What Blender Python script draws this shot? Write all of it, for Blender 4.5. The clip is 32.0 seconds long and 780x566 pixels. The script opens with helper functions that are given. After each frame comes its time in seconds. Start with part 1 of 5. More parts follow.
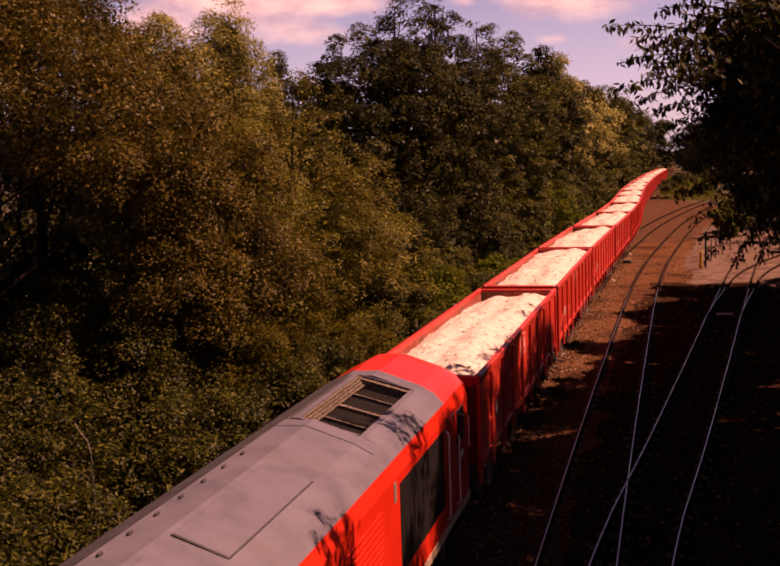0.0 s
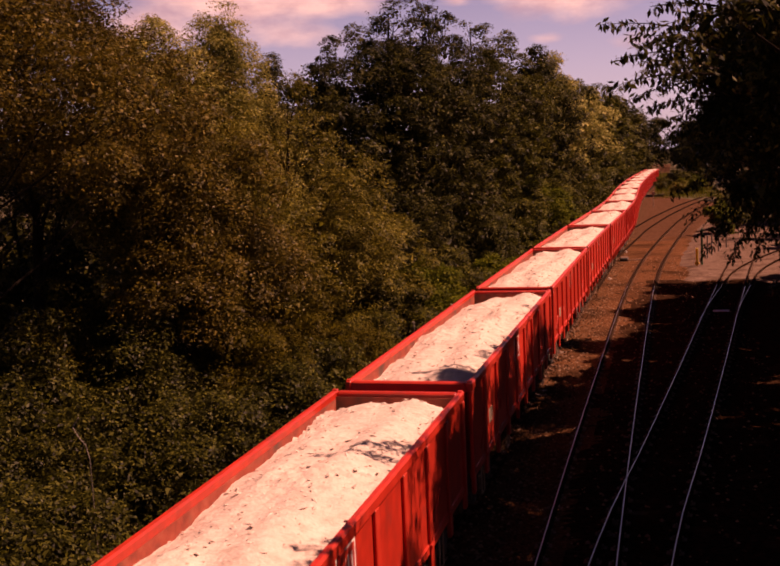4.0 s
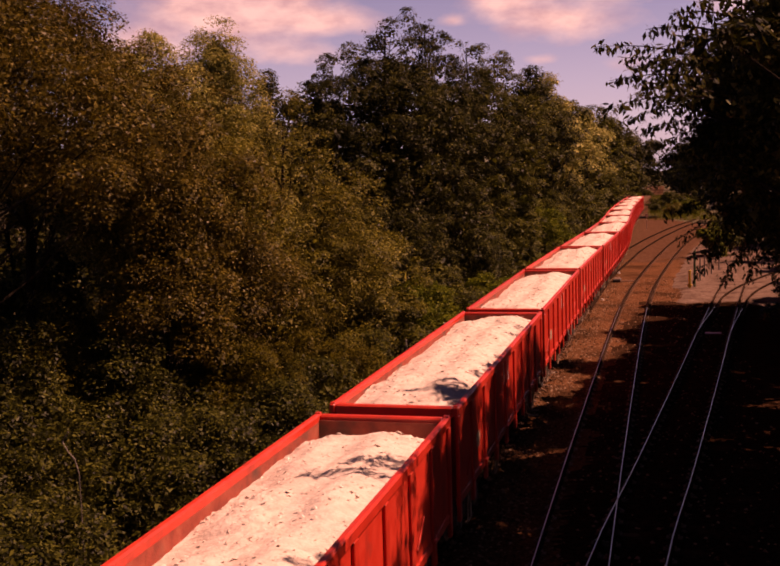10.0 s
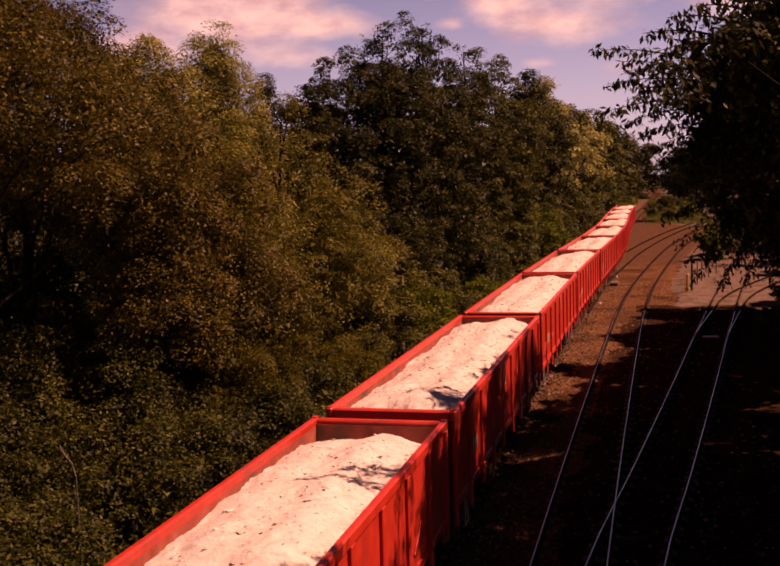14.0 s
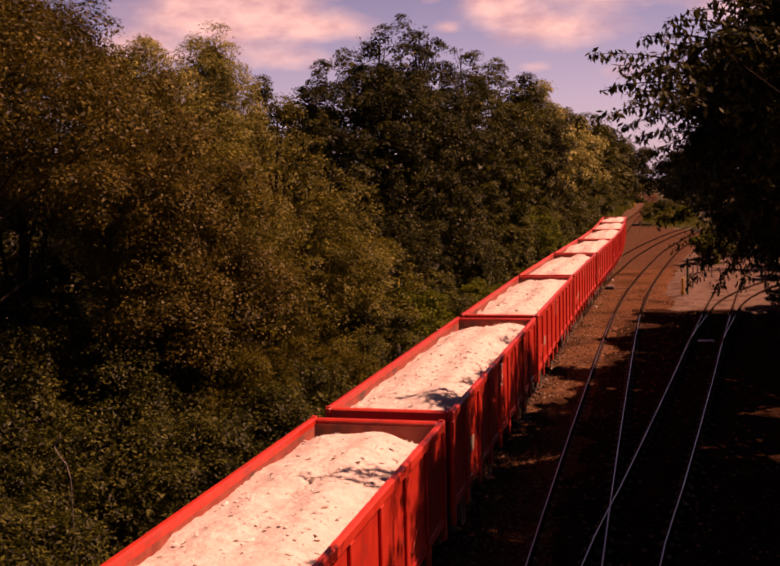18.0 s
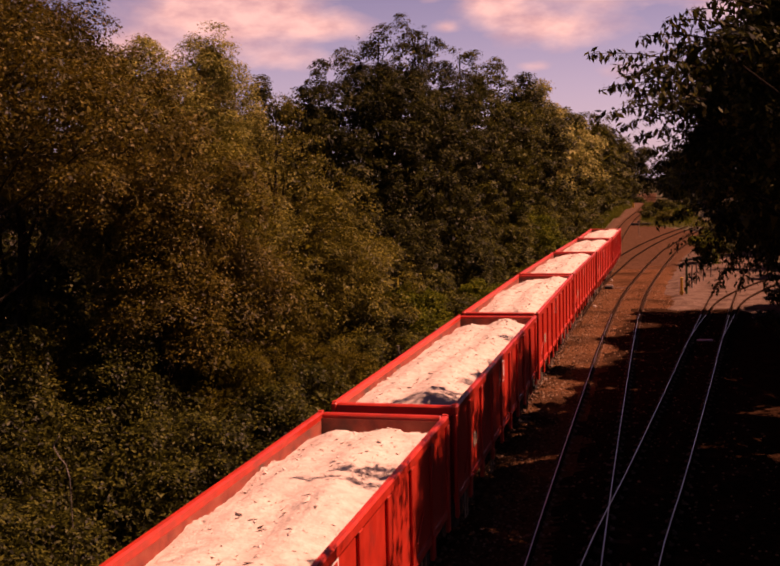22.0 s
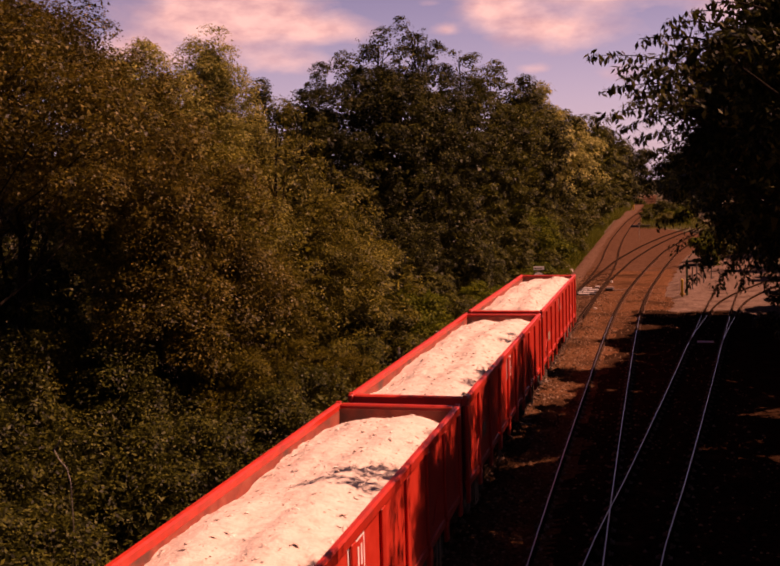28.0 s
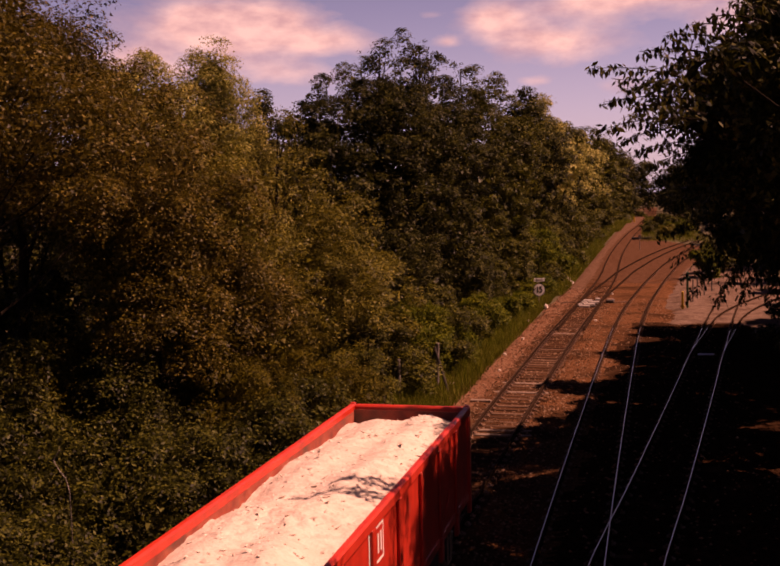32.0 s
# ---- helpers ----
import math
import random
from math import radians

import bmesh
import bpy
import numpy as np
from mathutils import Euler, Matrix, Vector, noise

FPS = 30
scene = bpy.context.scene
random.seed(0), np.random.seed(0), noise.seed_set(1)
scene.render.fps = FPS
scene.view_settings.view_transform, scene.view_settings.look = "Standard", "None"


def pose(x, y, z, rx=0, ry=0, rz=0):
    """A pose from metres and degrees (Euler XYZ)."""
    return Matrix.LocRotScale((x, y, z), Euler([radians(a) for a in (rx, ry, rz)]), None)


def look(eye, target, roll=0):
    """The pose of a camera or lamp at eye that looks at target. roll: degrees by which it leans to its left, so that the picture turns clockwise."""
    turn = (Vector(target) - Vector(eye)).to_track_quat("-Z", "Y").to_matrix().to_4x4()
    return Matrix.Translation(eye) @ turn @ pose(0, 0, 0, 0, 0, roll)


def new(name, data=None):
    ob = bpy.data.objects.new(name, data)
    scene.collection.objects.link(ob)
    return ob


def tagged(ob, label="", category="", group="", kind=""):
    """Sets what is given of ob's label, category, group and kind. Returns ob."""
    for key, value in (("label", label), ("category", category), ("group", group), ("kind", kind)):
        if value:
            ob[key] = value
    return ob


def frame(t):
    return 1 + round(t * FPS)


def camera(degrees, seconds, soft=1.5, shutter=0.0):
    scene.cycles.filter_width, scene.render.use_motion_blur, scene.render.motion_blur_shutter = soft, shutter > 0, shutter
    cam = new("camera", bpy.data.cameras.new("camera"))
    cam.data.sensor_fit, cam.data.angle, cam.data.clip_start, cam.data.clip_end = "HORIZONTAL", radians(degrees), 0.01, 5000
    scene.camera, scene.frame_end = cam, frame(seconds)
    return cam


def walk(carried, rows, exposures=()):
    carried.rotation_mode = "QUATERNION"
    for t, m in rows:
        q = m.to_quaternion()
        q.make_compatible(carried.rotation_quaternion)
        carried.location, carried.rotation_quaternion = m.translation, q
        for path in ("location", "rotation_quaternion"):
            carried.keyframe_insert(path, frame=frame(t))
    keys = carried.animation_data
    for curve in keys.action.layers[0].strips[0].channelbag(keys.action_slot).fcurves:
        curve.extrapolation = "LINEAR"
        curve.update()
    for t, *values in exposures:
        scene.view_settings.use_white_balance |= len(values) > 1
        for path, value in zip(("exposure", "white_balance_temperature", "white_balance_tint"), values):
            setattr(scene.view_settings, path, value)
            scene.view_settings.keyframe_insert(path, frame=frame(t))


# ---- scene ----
cam = camera(40.07, 32.0, soft=1.95)
EYE = (0.0, 0.0, 7.784)


def aim(turn, dip, lean):
    """Camera pose from its turn left of the line's direction, its dip and its lean to the right, in degrees."""
    return pose(*EYE, 90 - dip, 0, turn) @ pose(0, 0, 0, 0, 0, -lean)


PATH = [(0, 14.70, 6.66, 1.79), (0.5, 14.70, 6.64, 1.79), (1, 14.64, 6.79, 1.84), (1.5, 14.66, 6.48, 1.62), (2, 14.63, 6.24, 1.93),
        (2.5, 14.52, 6.32, 2.18), (3, 14.54, 6.60, 2.29), (3.5, 14.54, 6.62, 2.48), (5.5, 14.44, 6.61, 2.21), (6, 14.41, 6.41, 2.30),
        (6.5, 14.41, 6.71, 2.21), (7, 14.34, 6.87, 2.18), (7.5, 14.20, 6.69, 1.95), (8, 14.24, 6.28, 1.76), (8.5, 14.09, 6.17, 1.60),
        (9, 14.08, 5.99, 1.43), (9.5, 14.10, 5.87, 1.58), (10, 14.12, 5.68, 1.61), (10.5, 14.11, 5.68, 1.51), (11, 14.09, 5.62, 1.45),
        (11.5, 14.05, 5.66, 1.44), (12, 14.06, 5.65, 1.78), (12.5, 14.01, 5.84, 1.73), (13, 13.96, 5.69, 1.68), (13.5, 13.96, 5.50, 1.50),
        (14, 13.98, 5.49, 1.60), (14.5, 13.90, 5.54, 1.63), (16.5, 13.76, 5.50, 1.45), (17, 13.79, 5.53, 1.43), (17.5, 13.78, 5.47, 1.38),
        (18, 13.76, 5.36, 1.31), (18.5, 13.74, 5.43, 1.46), (19, 13.69, 5.53, 1.55), (19.5, 13.73, 5.57, 1.47), (20, 13.80, 5.50, 1.54),
        (20.5, 13.78, 5.58, 1.39), (21, 13.75, 5.54, 1.36), (21.5, 13.68, 5.49, 1.47), (22, 13.71, 5.38, 1.33), (22.5, 13.76, 5.32, 1.41),
        (23, 13.68, 5.24, 1.46), (23.5, 13.70, 5.31, 1.60), (24, 13.67, 5.27, 1.49), (24.5, 13.68, 5.29, 1.45), (25, 13.69, 5.29, 1.44),
        (25.5, 13.70, 5.30, 1.50), (27.5, 13.76, 5.27, 1.65), (28, 13.73, 5.24, 1.50), (28.5, 13.77, 5.26, 1.66), (29, 13.68, 5.16, 1.54),
        (29.5, 13.71, 5.11, 1.49), (30, 13.67, 5.15, 1.44), (30.5, 13.71, 5.02, 1.40), (31, 13.62, 4.94, 1.37), (31.5, 13.73, 4.95, 1.34),
        (32, 13.74, 4.64, 1.27)]
walk(cam, [(t, aim(a, b, c)) for t, a, b, c in PATH],
     exposures=[(0.0, 0.6, 11800, 76), (0.8, 0.42, 11800, 76), (2.0, 0.38, 11800, 76), (32.0, 0.38, 11800, 76)])

# ---- sky and sun ----
SUN_AZ, SUN_EL = 74.0, 54.0   # degrees clockwise from the line's direction; degrees up
world = bpy.data.worlds.new("sky")
scene.world = world
world.use_nodes = True
wt = world.node_tree
wt.nodes.clear()


def wnode(kind, **sets):
    n = wt.nodes.new(kind)
    for k, v in sets.items():
        n.inputs[k].default_value = v
    return n


sky = wt.nodes.new("ShaderNodeTexSky")
sky.sky_type, sky.sun_disc = "NISHITA", False
sky.ozone_density = 3.0
sky.sun_elevation, sky.sun_rotation = radians(SUN_EL), radians(SUN_AZ)
coord = wt.nodes.new("ShaderNodeTexCoord")


def wmath(op, a, b=None, c=None):
    n = wt.nodes.new("ShaderNodeMath")
    n.operation = op
    for i, v in enumerate((a, b, c)):
        if v is None:
            continue
        if isinstance(v, (int, float)):
            n.inputs[i].default_value = v
        else:
            wt.links.new(v, n.inputs[i])
    return n.outputs[0]


split = wt.nodes.new("ShaderNodeSeparateXYZ")
wt.links.new(coord.outputs["Generated"], split.inputs[0])
az = wmath("MULTIPLY", wmath("ARCTAN2", split.outputs[0], split.outputs[1]), 57.2958)
el = wmath("MULTIPLY", wmath("ARCSINE", split.outputs[2]), 57.2958)
# cumulus banks: azimuth, elevation, half widths in degrees, density
density = None
for ca, ce, wa, we, amount in ((-23.6, 8.7, 3.6, 1.6, 0.62), (-19.8, 9.0, 3.0, 1.4, 0.56), (-16.6, 8.1, 2.6, 0.7, 0.46), (-18.6, 6.5, 2.8, 0.7, 0.36), (-27.4, 7.2, 2.2, 0.8, 0.36), (-24.2, 6.6, 1.6, 0.5, 0.3),
                              (-7.9, 9.0, 1.8, 1.0, 0.6), (-4.8, 7.8, 3.2, 1.0, 0.6), (-2.6, 9.6, 3.2, 0.9, 0.56), (2.4, 10.2, 4.4, 0.8, 0.56), (6.0, 8.4, 4.0, 1.3, 0.5), (-5.9, 5.8, 1.0, 0.35, 0.36), (-1.6, 5.5, 1.6, 0.5, 0.32), (-10.4, 8.0, 0.55, 0.28, 0.34), (-11.5, 9.4, 0.8, 0.25, 0.2),
                              (-60.0, 14.0, 16.0, 4.0, 0.5), (70.0, 18.0, 16.0, 5.0, 0.5), (150.0, 16.0, 25.0, 5.0, 0.5), (-130.0, 20.0, 20.0, 5.0, 0.5)):
    u = wmath("DIVIDE", wmath("SUBTRACT", az, ca), wa)
    v = wmath("DIVIDE", wmath("SUBTRACT", el, ce), we)
    g = wmath("MULTIPLY", wmath("EXPONENT", wmath("MULTIPLY", wmath("ADD", wmath("MULTIPLY", u, u), wmath("MULTIPLY", v, v)), -1.0)), amount)
    density = g if density is None else wmath("ADD", density, g)
mapping = wt.nodes.new("ShaderNodeMapping")
mapping.inputs["Scale"].default_value = (1.0, 1.0, 2.2)
cloud = wnode("ShaderNodeTexNoise", Scale=17.0, Detail=8.0, Roughness=0.55, Distortion=0.3)
ramp = wt.nodes.new("ShaderNodeValToRGB")
ramp.color_ramp.elements[0].position, ramp.color_ramp.elements[1].position = 0.14, 0.58
bright = wnode("ShaderNodeMix")
bright.data_type = "RGBA"
bright.inputs["B"].default_value = (13.0, 11.6, 12.2, 1)
back = wt.nodes.new("ShaderNodeBackground")
back.inputs["Strength"].default_value = 0.031
wout = wt.nodes.new("ShaderNodeOutputWorld")
wt.links.new(coord.outputs["Generated"], mapping.inputs["Vector"])
wt.links.new(mapping.outputs["Vector"], cloud.inputs["Vector"])
wt.links.new(wmath("ADD", density, wmath("MULTIPLY", wmath("SUBTRACT", cloud.outputs["Fac"], 0.5), 0.62)), ramp.inputs["Fac"])
wt.links.new(ramp.outputs["Color"], bright.inputs["Factor"])
blue = wnode("ShaderNodeMix")
blue.data_type, blue.blend_type = "RGBA", "MULTIPLY"
blue.inputs["Factor"].default_value = 1.0
deep = wnode("ShaderNodeMix", Factor=0.0)
deep.data_type = "RGBA"
deep.inputs["A"].default_value, deep.inputs["B"].default_value = (1.13, 1.46, 2.1, 1), (0.18, 0.27, 0.5, 1)
deeper = wt.nodes.new("ShaderNodeMapRange")
deeper.inputs["From Min"].default_value, deeper.inputs["From Max"].default_value = 11.0, 40.0
wt.links.new(el, deeper.inputs["Value"])
wt.links.new(deeper.outputs["Result"], deep.inputs["Factor"])
wt.links.new(deep.outputs["Result"], blue.inputs["B"])
wt.links.new(sky.outputs["Color"], blue.inputs["A"])
haze = wnode("ShaderNodeMix")
haze.data_type, haze.blend_type = "RGBA", "ADD"
haze.inputs["B"].default_value = (4.9, 6.5, 9.3, 1)
rise = wmath("DIVIDE", el, 8.5)
wt.links.new(wmath("EXPONENT", wmath("MULTIPLY", wmath("MULTIPLY", rise, rise), -1.0)), haze.inputs["Factor"])
wt.links.new(blue.outputs["Result"], haze.inputs["A"])
wt.links.new(haze.outputs["Result"], bright.inputs["A"])
body = wnode("ShaderNodeTexNoise", Scale=26.0, Detail=6.0, Roughness=0.55)
wt.links.new(mapping.outputs["Vector"], body.inputs["Vector"])
tone = wt.nodes.new("ShaderNodeValToRGB")
tone.color_ramp.elements[0].position, tone.color_ramp.elements[1].position = 0.35, 0.62
tone.color_ramp.elements[0].color, tone.color_ramp.elements[1].color = (0.66, 0.62, 0.72, 1), (1, 1, 1, 1)
wt.links.new(body.outputs["Fac"], tone.inputs["Fac"])
puff = wnode("ShaderNodeMix")
puff.data_type, puff.blend_type = "RGBA", "MULTIPLY"
puff.inputs["Factor"].default_value = 1.0
puff.inputs["A"].default_value = (17.2, 17.6, 18.6, 1)
wt.links.new(tone.outputs["Color"], puff.inputs["B"])
wt.links.new(puff.outputs["Result"], bright.inputs["B"])
wt.links.new(bright.outputs["Result"], back.inputs["Color"])
wt.links.new(back.outputs["Background"], wout.inputs["Surface"])

lamp = bpy.data.lights.new("sun", "SUN")
lamp.energy, lamp.angle, lamp.color = 5.0, radians(0.53), (1.0, 0.91, 0.80)
sun = new("sun", lamp)
a, e = radians(SUN_AZ), radians(SUN_EL)
sun.matrix_world = look((60 * math.sin(a) * math.cos(e), 60 * math.cos(a) * math.cos(e), 60 * math.sin(e)), (0, 0, 0))


# ---- materials ----
def material(name, colors, scale=4.0, rough=0.8, metal=0.0, bump=0.0, bump_scale=30.0, island=0.0, objects=0.0, spots=None, spot_scale=1.5, spot_edge=(0.55, 0.68), translucent=0.0, gloss=0.5):
    """A surface: two or more tones mixed by noise at two sizes, with stains, fine relief and a change from piece to piece."""
    m = bpy.data.materials.new(name)
    m.use_nodes = True
    t = m.node_tree
    n, link = t.nodes, t.links.new
    bsdf = n["Principled BSDF"]
    bsdf.inputs["Roughness"].default_value, bsdf.inputs["Metallic"].default_value = rough, metal
    bsdf.inputs["Specular IOR Level"].default_value = gloss
    tc = n.new("ShaderNodeTexCoord")
    grain = n.new("ShaderNodeTexNoise")
    grain.inputs["Scale"].default_value, grain.inputs["Detail"].default_value, grain.inputs["Roughness"].default_value = scale, 6.0, 0.6
    link(tc.outputs["Object"], grain.inputs["Vector"])
    r = n.new("ShaderNodeValToRGB")
    els = r.color_ramp.elements
    while len(els) < len(colors):
        els.new(0.5)
    for i, c in enumerate(colors):
        els[i].position = 0.3 + 0.4 * i / max(1, len(colors) - 1)
        els[i].color = (*c, 1)
    fac = grain.outputs["Fac"]
    for weight, node, socket in ((island, "ShaderNodeNewGeometry", "Random Per Island"), (objects, "ShaderNodeObjectInfo", "Random")):
        if weight:
            src = n.new(node)
            mix = n.new("ShaderNodeMix")
            mix.inputs["Factor"].default_value = weight
            link(fac, mix.inputs["A"])
            link(src.outputs[socket], mix.inputs["B"])
            fac = mix.outputs["Result"]
    link(fac, r.inputs["Fac"])
    color = r.outputs["Color"]
    if spots:
        big = n.new("ShaderNodeTexNoise")
        big.inputs["Scale"].default_value, big.inputs["Detail"].default_value = spot_scale, 5.0
        link(tc.outputs["Object"], big.inputs["Vector"])
        edge = n.new("ShaderNodeMapRange")
        edge.inputs["From Min"].default_value, edge.inputs["From Max"].default_value = spot_edge
        link(big.outputs["Fac"], edge.inputs["Value"])
        mix = n.new("ShaderNodeMix")
        mix.data_type = "RGBA"
        link(edge.outputs["Result"], mix.inputs["Factor"])
        link(color, mix.inputs["A"])
        mix.inputs["B"].default_value = (*spots, 1)
        color = mix.outputs["Result"]
    link(color, bsdf.inputs["Base Color"])
    if bump:
        fine = n.new("ShaderNodeTexNoise")
        fine.inputs["Scale"].default_value, fine.inputs["Detail"].default_value = bump_scale, 5.0
        link(tc.outputs["Object"], fine.inputs["Vector"])
        b = n.new("ShaderNodeBump")
        b.inputs["Strength"].default_value, b.inputs["Distance"].default_value = bump, 0.05
        link(fine.outputs["Fac"], b.inputs["Height"])
        link(b.outputs["Normal"], bsdf.inputs["Normal"])
    if translucent:
        thin = n.new("ShaderNodeBsdfTranslucent")
        link(color, thin.inputs["Color"])
        mixer = n.new("ShaderNodeMixShader")
        mixer.inputs["Fac"].default_value = translucent
        link(bsdf.outputs["BSDF"], mixer.inputs[1])
        link(thin.outputs["BSDF"], mixer.inputs[2])
        link(mixer.outputs["Shader"], n["Material Output"].inputs["Surface"])
    return m


RED = material("wagon_red", [(0.38, 0.027, 0.014), (0.50, 0.035, 0.018), (0.58, 0.05, 0.028)], 3.0, 0.42, bump=0.05, spots=(0.22, 0.03, 0.02), spot_scale=1.1, spot_edge=(0.58, 0.75), objects=0.25)
RED_INNER = material("worn_red", [(0.13, 0.022, 0.013), (0.27, 0.045, 0.025), (0.34, 0.085, 0.05)], 2.2, 0.75, bump=0.15, spots=(0.085, 0.036, 0.025), spot_scale=0.9, spot_edge=(0.50, 0.64))
# dark red that paints the recess shade onto the wagon end walls
RED_SHADE = material("shaded_red", [(0.05, 0.010, 0.007), (0.10, 0.018, 0.011), (0.17, 0.03, 0.017)], 2.5, 0.8, bump=0.1)
STONE = material("limestone", [(0.43, 0.345, 0.29), (0.555, 0.46, 0.395), (0.63, 0.53, 0.465)], 5.0, 0.95, bump=0.45, bump_scale=15.0, spots=(0.47, 0.375, 0.315), spot_scale=2.5, spot_edge=(0.52, 0.75))
LUMP = material("limestone_lump", [(0.43, 0.345, 0.29), (0.555, 0.46, 0.395), (0.65, 0.55, 0.48)], 9.0, 0.95, bump=0.3, island=0.6)
DARK = material("dark_running_gear", [(0.012, 0.010, 0.009), (0.03, 0.024, 0.02), (0.06, 0.04, 0.03)], 6.0, 0.75, bump=0.2)
STEEL = material("bright_steel", [(0.36, 0.31, 0.26), (0.52, 0.45, 0.38)], 8.0, 0.36, 1.0)
DULL_STEEL = material("dull_rail_head", [(0.026, 0.015, 0.0105), (0.052, 0.03, 0.021)], 8.0, 1.0, 0.0, gloss=0.0)
RUST = material("rusty_steel", [(0.07, 0.035, 0.022), (0.13, 0.065, 0.04), (0.18, 0.10, 0.065)], 9.0, 0.85, 0.1, bump=0.2)
RAIL_RUST = material("dark_rail_rust", [(0.013, 0.007, 0.0047), (0.024, 0.013, 0.0085), (0.04, 0.022, 0.0145)], 9.0, 1.0, bump=0.2, gloss=0.0)
DUSTY_WHITE = material("dusty_white_paint", [(0.42, 0.34, 0.29), (0.68, 0.61, 0.56)], 5.0, 0.7)
WHITE = material("white_paint", [(0.62, 0.6, 0.57), (0.8, 0.78, 0.76)], 6.0, 0.5)
YELLOW = material("yellow_paint", [(0.62, 0.36, 0.03), (0.75, 0.48, 0.05)], 6.0, 0.5)
GREEN = material("green_paint", [(0.02, 0.07, 0.03), (0.03, 0.11, 0.045)], 6.0, 0.5)
BLACK = material("black_paint", [(0.012, 0.012, 0.013), (0.025, 0.025, 0.026)], 6.0, 0.45)
LOCO_RED = material("locomotive_red", [(0.58, 0.03, 0.014), (0.68, 0.04, 0.02)], 2.0, 0.3, bump=0.02)
LOCO_GREY = material("roof_grey", [(0.072, 0.070, 0.088), (0.100, 0.096, 0.120), (0.120, 0.113, 0.138)], 1.6, 0.55, bump=0.06, spots=(0.08, 0.07, 0.07), spot_scale=0.7, spot_edge=(0.55, 0.8))
GLASS = material("dark_glass", [(0.01, 0.01, 0.012), (0.015, 0.015, 0.017)], 3.0, 0.06)
GRILLE = material("radiator_mesh", [(0.006, 0.005, 0.005), (0.014, 0.012, 0.011)], 60.0, 0.8, 0.0, bump=0.6, bump_scale=90.0, gloss=0.1)
DUSTY = material("dusty_steel", [(0.22, 0.15, 0.10), (0.36, 0.26, 0.19)], 7.0, 0.8, bump=0.2)
# dark grey puts the far roof slope's shade, with some dirt, into the colour
SHADED_GREY = material("shaded_grey", [(0.022, 0.02, 0.021), (0.04, 0.036, 0.038), (0.06, 0.054, 0.056)], 2.4, 0.7, bump=0.08)
LOUVRE = material("dusty_louvre", [(0.03, 0.022, 0.018), (0.09, 0.065, 0.045), (0.36, 0.27, 0.20)], 26.0, 0.8, bump=0.6, bump_scale=40.0)
BALLAST = material("ballast", [(0.055, 0.021, 0.009), (0.105, 0.044, 0.021), (0.19, 0.094, 0.052)], 11.0, 0.95, bump=1.0, bump_scale=16.0, gloss=0.0, spots=(0.046, 0.021, 0.011), spot_scale=0.35, spot_edge=(0.48, 0.66))
SHOULDER = material("pinkish_ballast", [(0.082, 0.036, 0.02), (0.15, 0.071, 0.042), (0.25, 0.134, 0.088)], 10.0, 0.95, bump=1.0, bump_scale=16.0, gloss=0.0, spots=(0.09, 0.038, 0.019), spot_scale=0.5, spot_edge=(0.5, 0.7))
TRACKBED = material("oily_ballast", [(0.042, 0.017, 0.008), (0.075, 0.033, 0.017), (0.12, 0.058, 0.033)], 10.0, 0.95, bump=1.0, bump_scale=16.0, gloss=0.0, spots=(0.034, 0.015, 0.008), spot_scale=0.6, spot_edge=(0.45, 0.65))
FAR_BED = material("brown_far_ballast", [(0.052, 0.024, 0.013), (0.078, 0.037, 0.022), (0.108, 0.056, 0.035)], 3.0, 1.0, bump=0.5, bump_scale=8.0, gloss=0.0)
FAR_SHOULDER = material("dusty_far_shoulder", [(0.066, 0.034, 0.021), (0.10, 0.054, 0.035), (0.145, 0.083, 0.057)], 3.0, 1.0, bump=0.5, bump_scale=8.0, gloss=0.0)
# darkened ballast that paints the tree shade into the sidings ground
SHADE_BALLAST = material("shade_ballast", [(0.014, 0.006, 0.003), (0.027, 0.012, 0.0065), (0.052, 0.026, 0.015)], 9.0, 1.0, bump=1.0, bump_scale=14.0, gloss=0.0, spots=(0.06, 0.031, 0.018), spot_scale=0.9, spot_edge=(0.58, 0.75))
BALLAST_STONE = material("ballast_stone", [(0.045, 0.022, 0.012), (0.10, 0.053, 0.031), (0.25, 0.155, 0.105)], 8.0, 0.95, gloss=0.0, island=0.85)
SOIL = material("soil", [(0.045, 0.033, 0.02), (0.075, 0.06, 0.032), (0.10, 0.085, 0.045)], 1.2, 1.0, bump=0.6, bump_scale=7.0, gloss=0.1)
GRAVEL = material("pale_gravel", [(0.09, 0.056, 0.041), (0.135, 0.087, 0.066), (0.20, 0.138, 0.11)], 4.0, 0.95, bump=0.5, bump_scale=20.0, spots=(0.07, 0.043, 0.031), spot_scale=0.8, spot_edge=(0.45, 0.7), gloss=0.0)
SLEEPER = material("sleeper_wood", [(0.046, 0.023, 0.014), (0.074, 0.039, 0.025), (0.12, 0.072, 0.05)], 6.0, 0.95, bump=0.4, objects=0.6, gloss=0.0)
CONCRETE = material("pale_sleeper", [(0.11, 0.07, 0.049), (0.20, 0.138, 0.104)], 7.0, 0.9, bump=0.3)
BARK = material("bark", [(0.009, 0.0065, 0.0045), (0.02, 0.0145, 0.0105)], 8.0, 1.0, bump=0.8, gloss=0.05)
POST_WOOD = material("weathered_post", [(0.12, 0.10, 0.085), (0.24, 0.21, 0.18)], 9.0, 0.9, bump=0.5)


def leaf_material(name, colors, sheen=0.06):
    return material(name, colors, 0.55, 0.5, island=0.45, translucent=0.25, gloss=sheen)


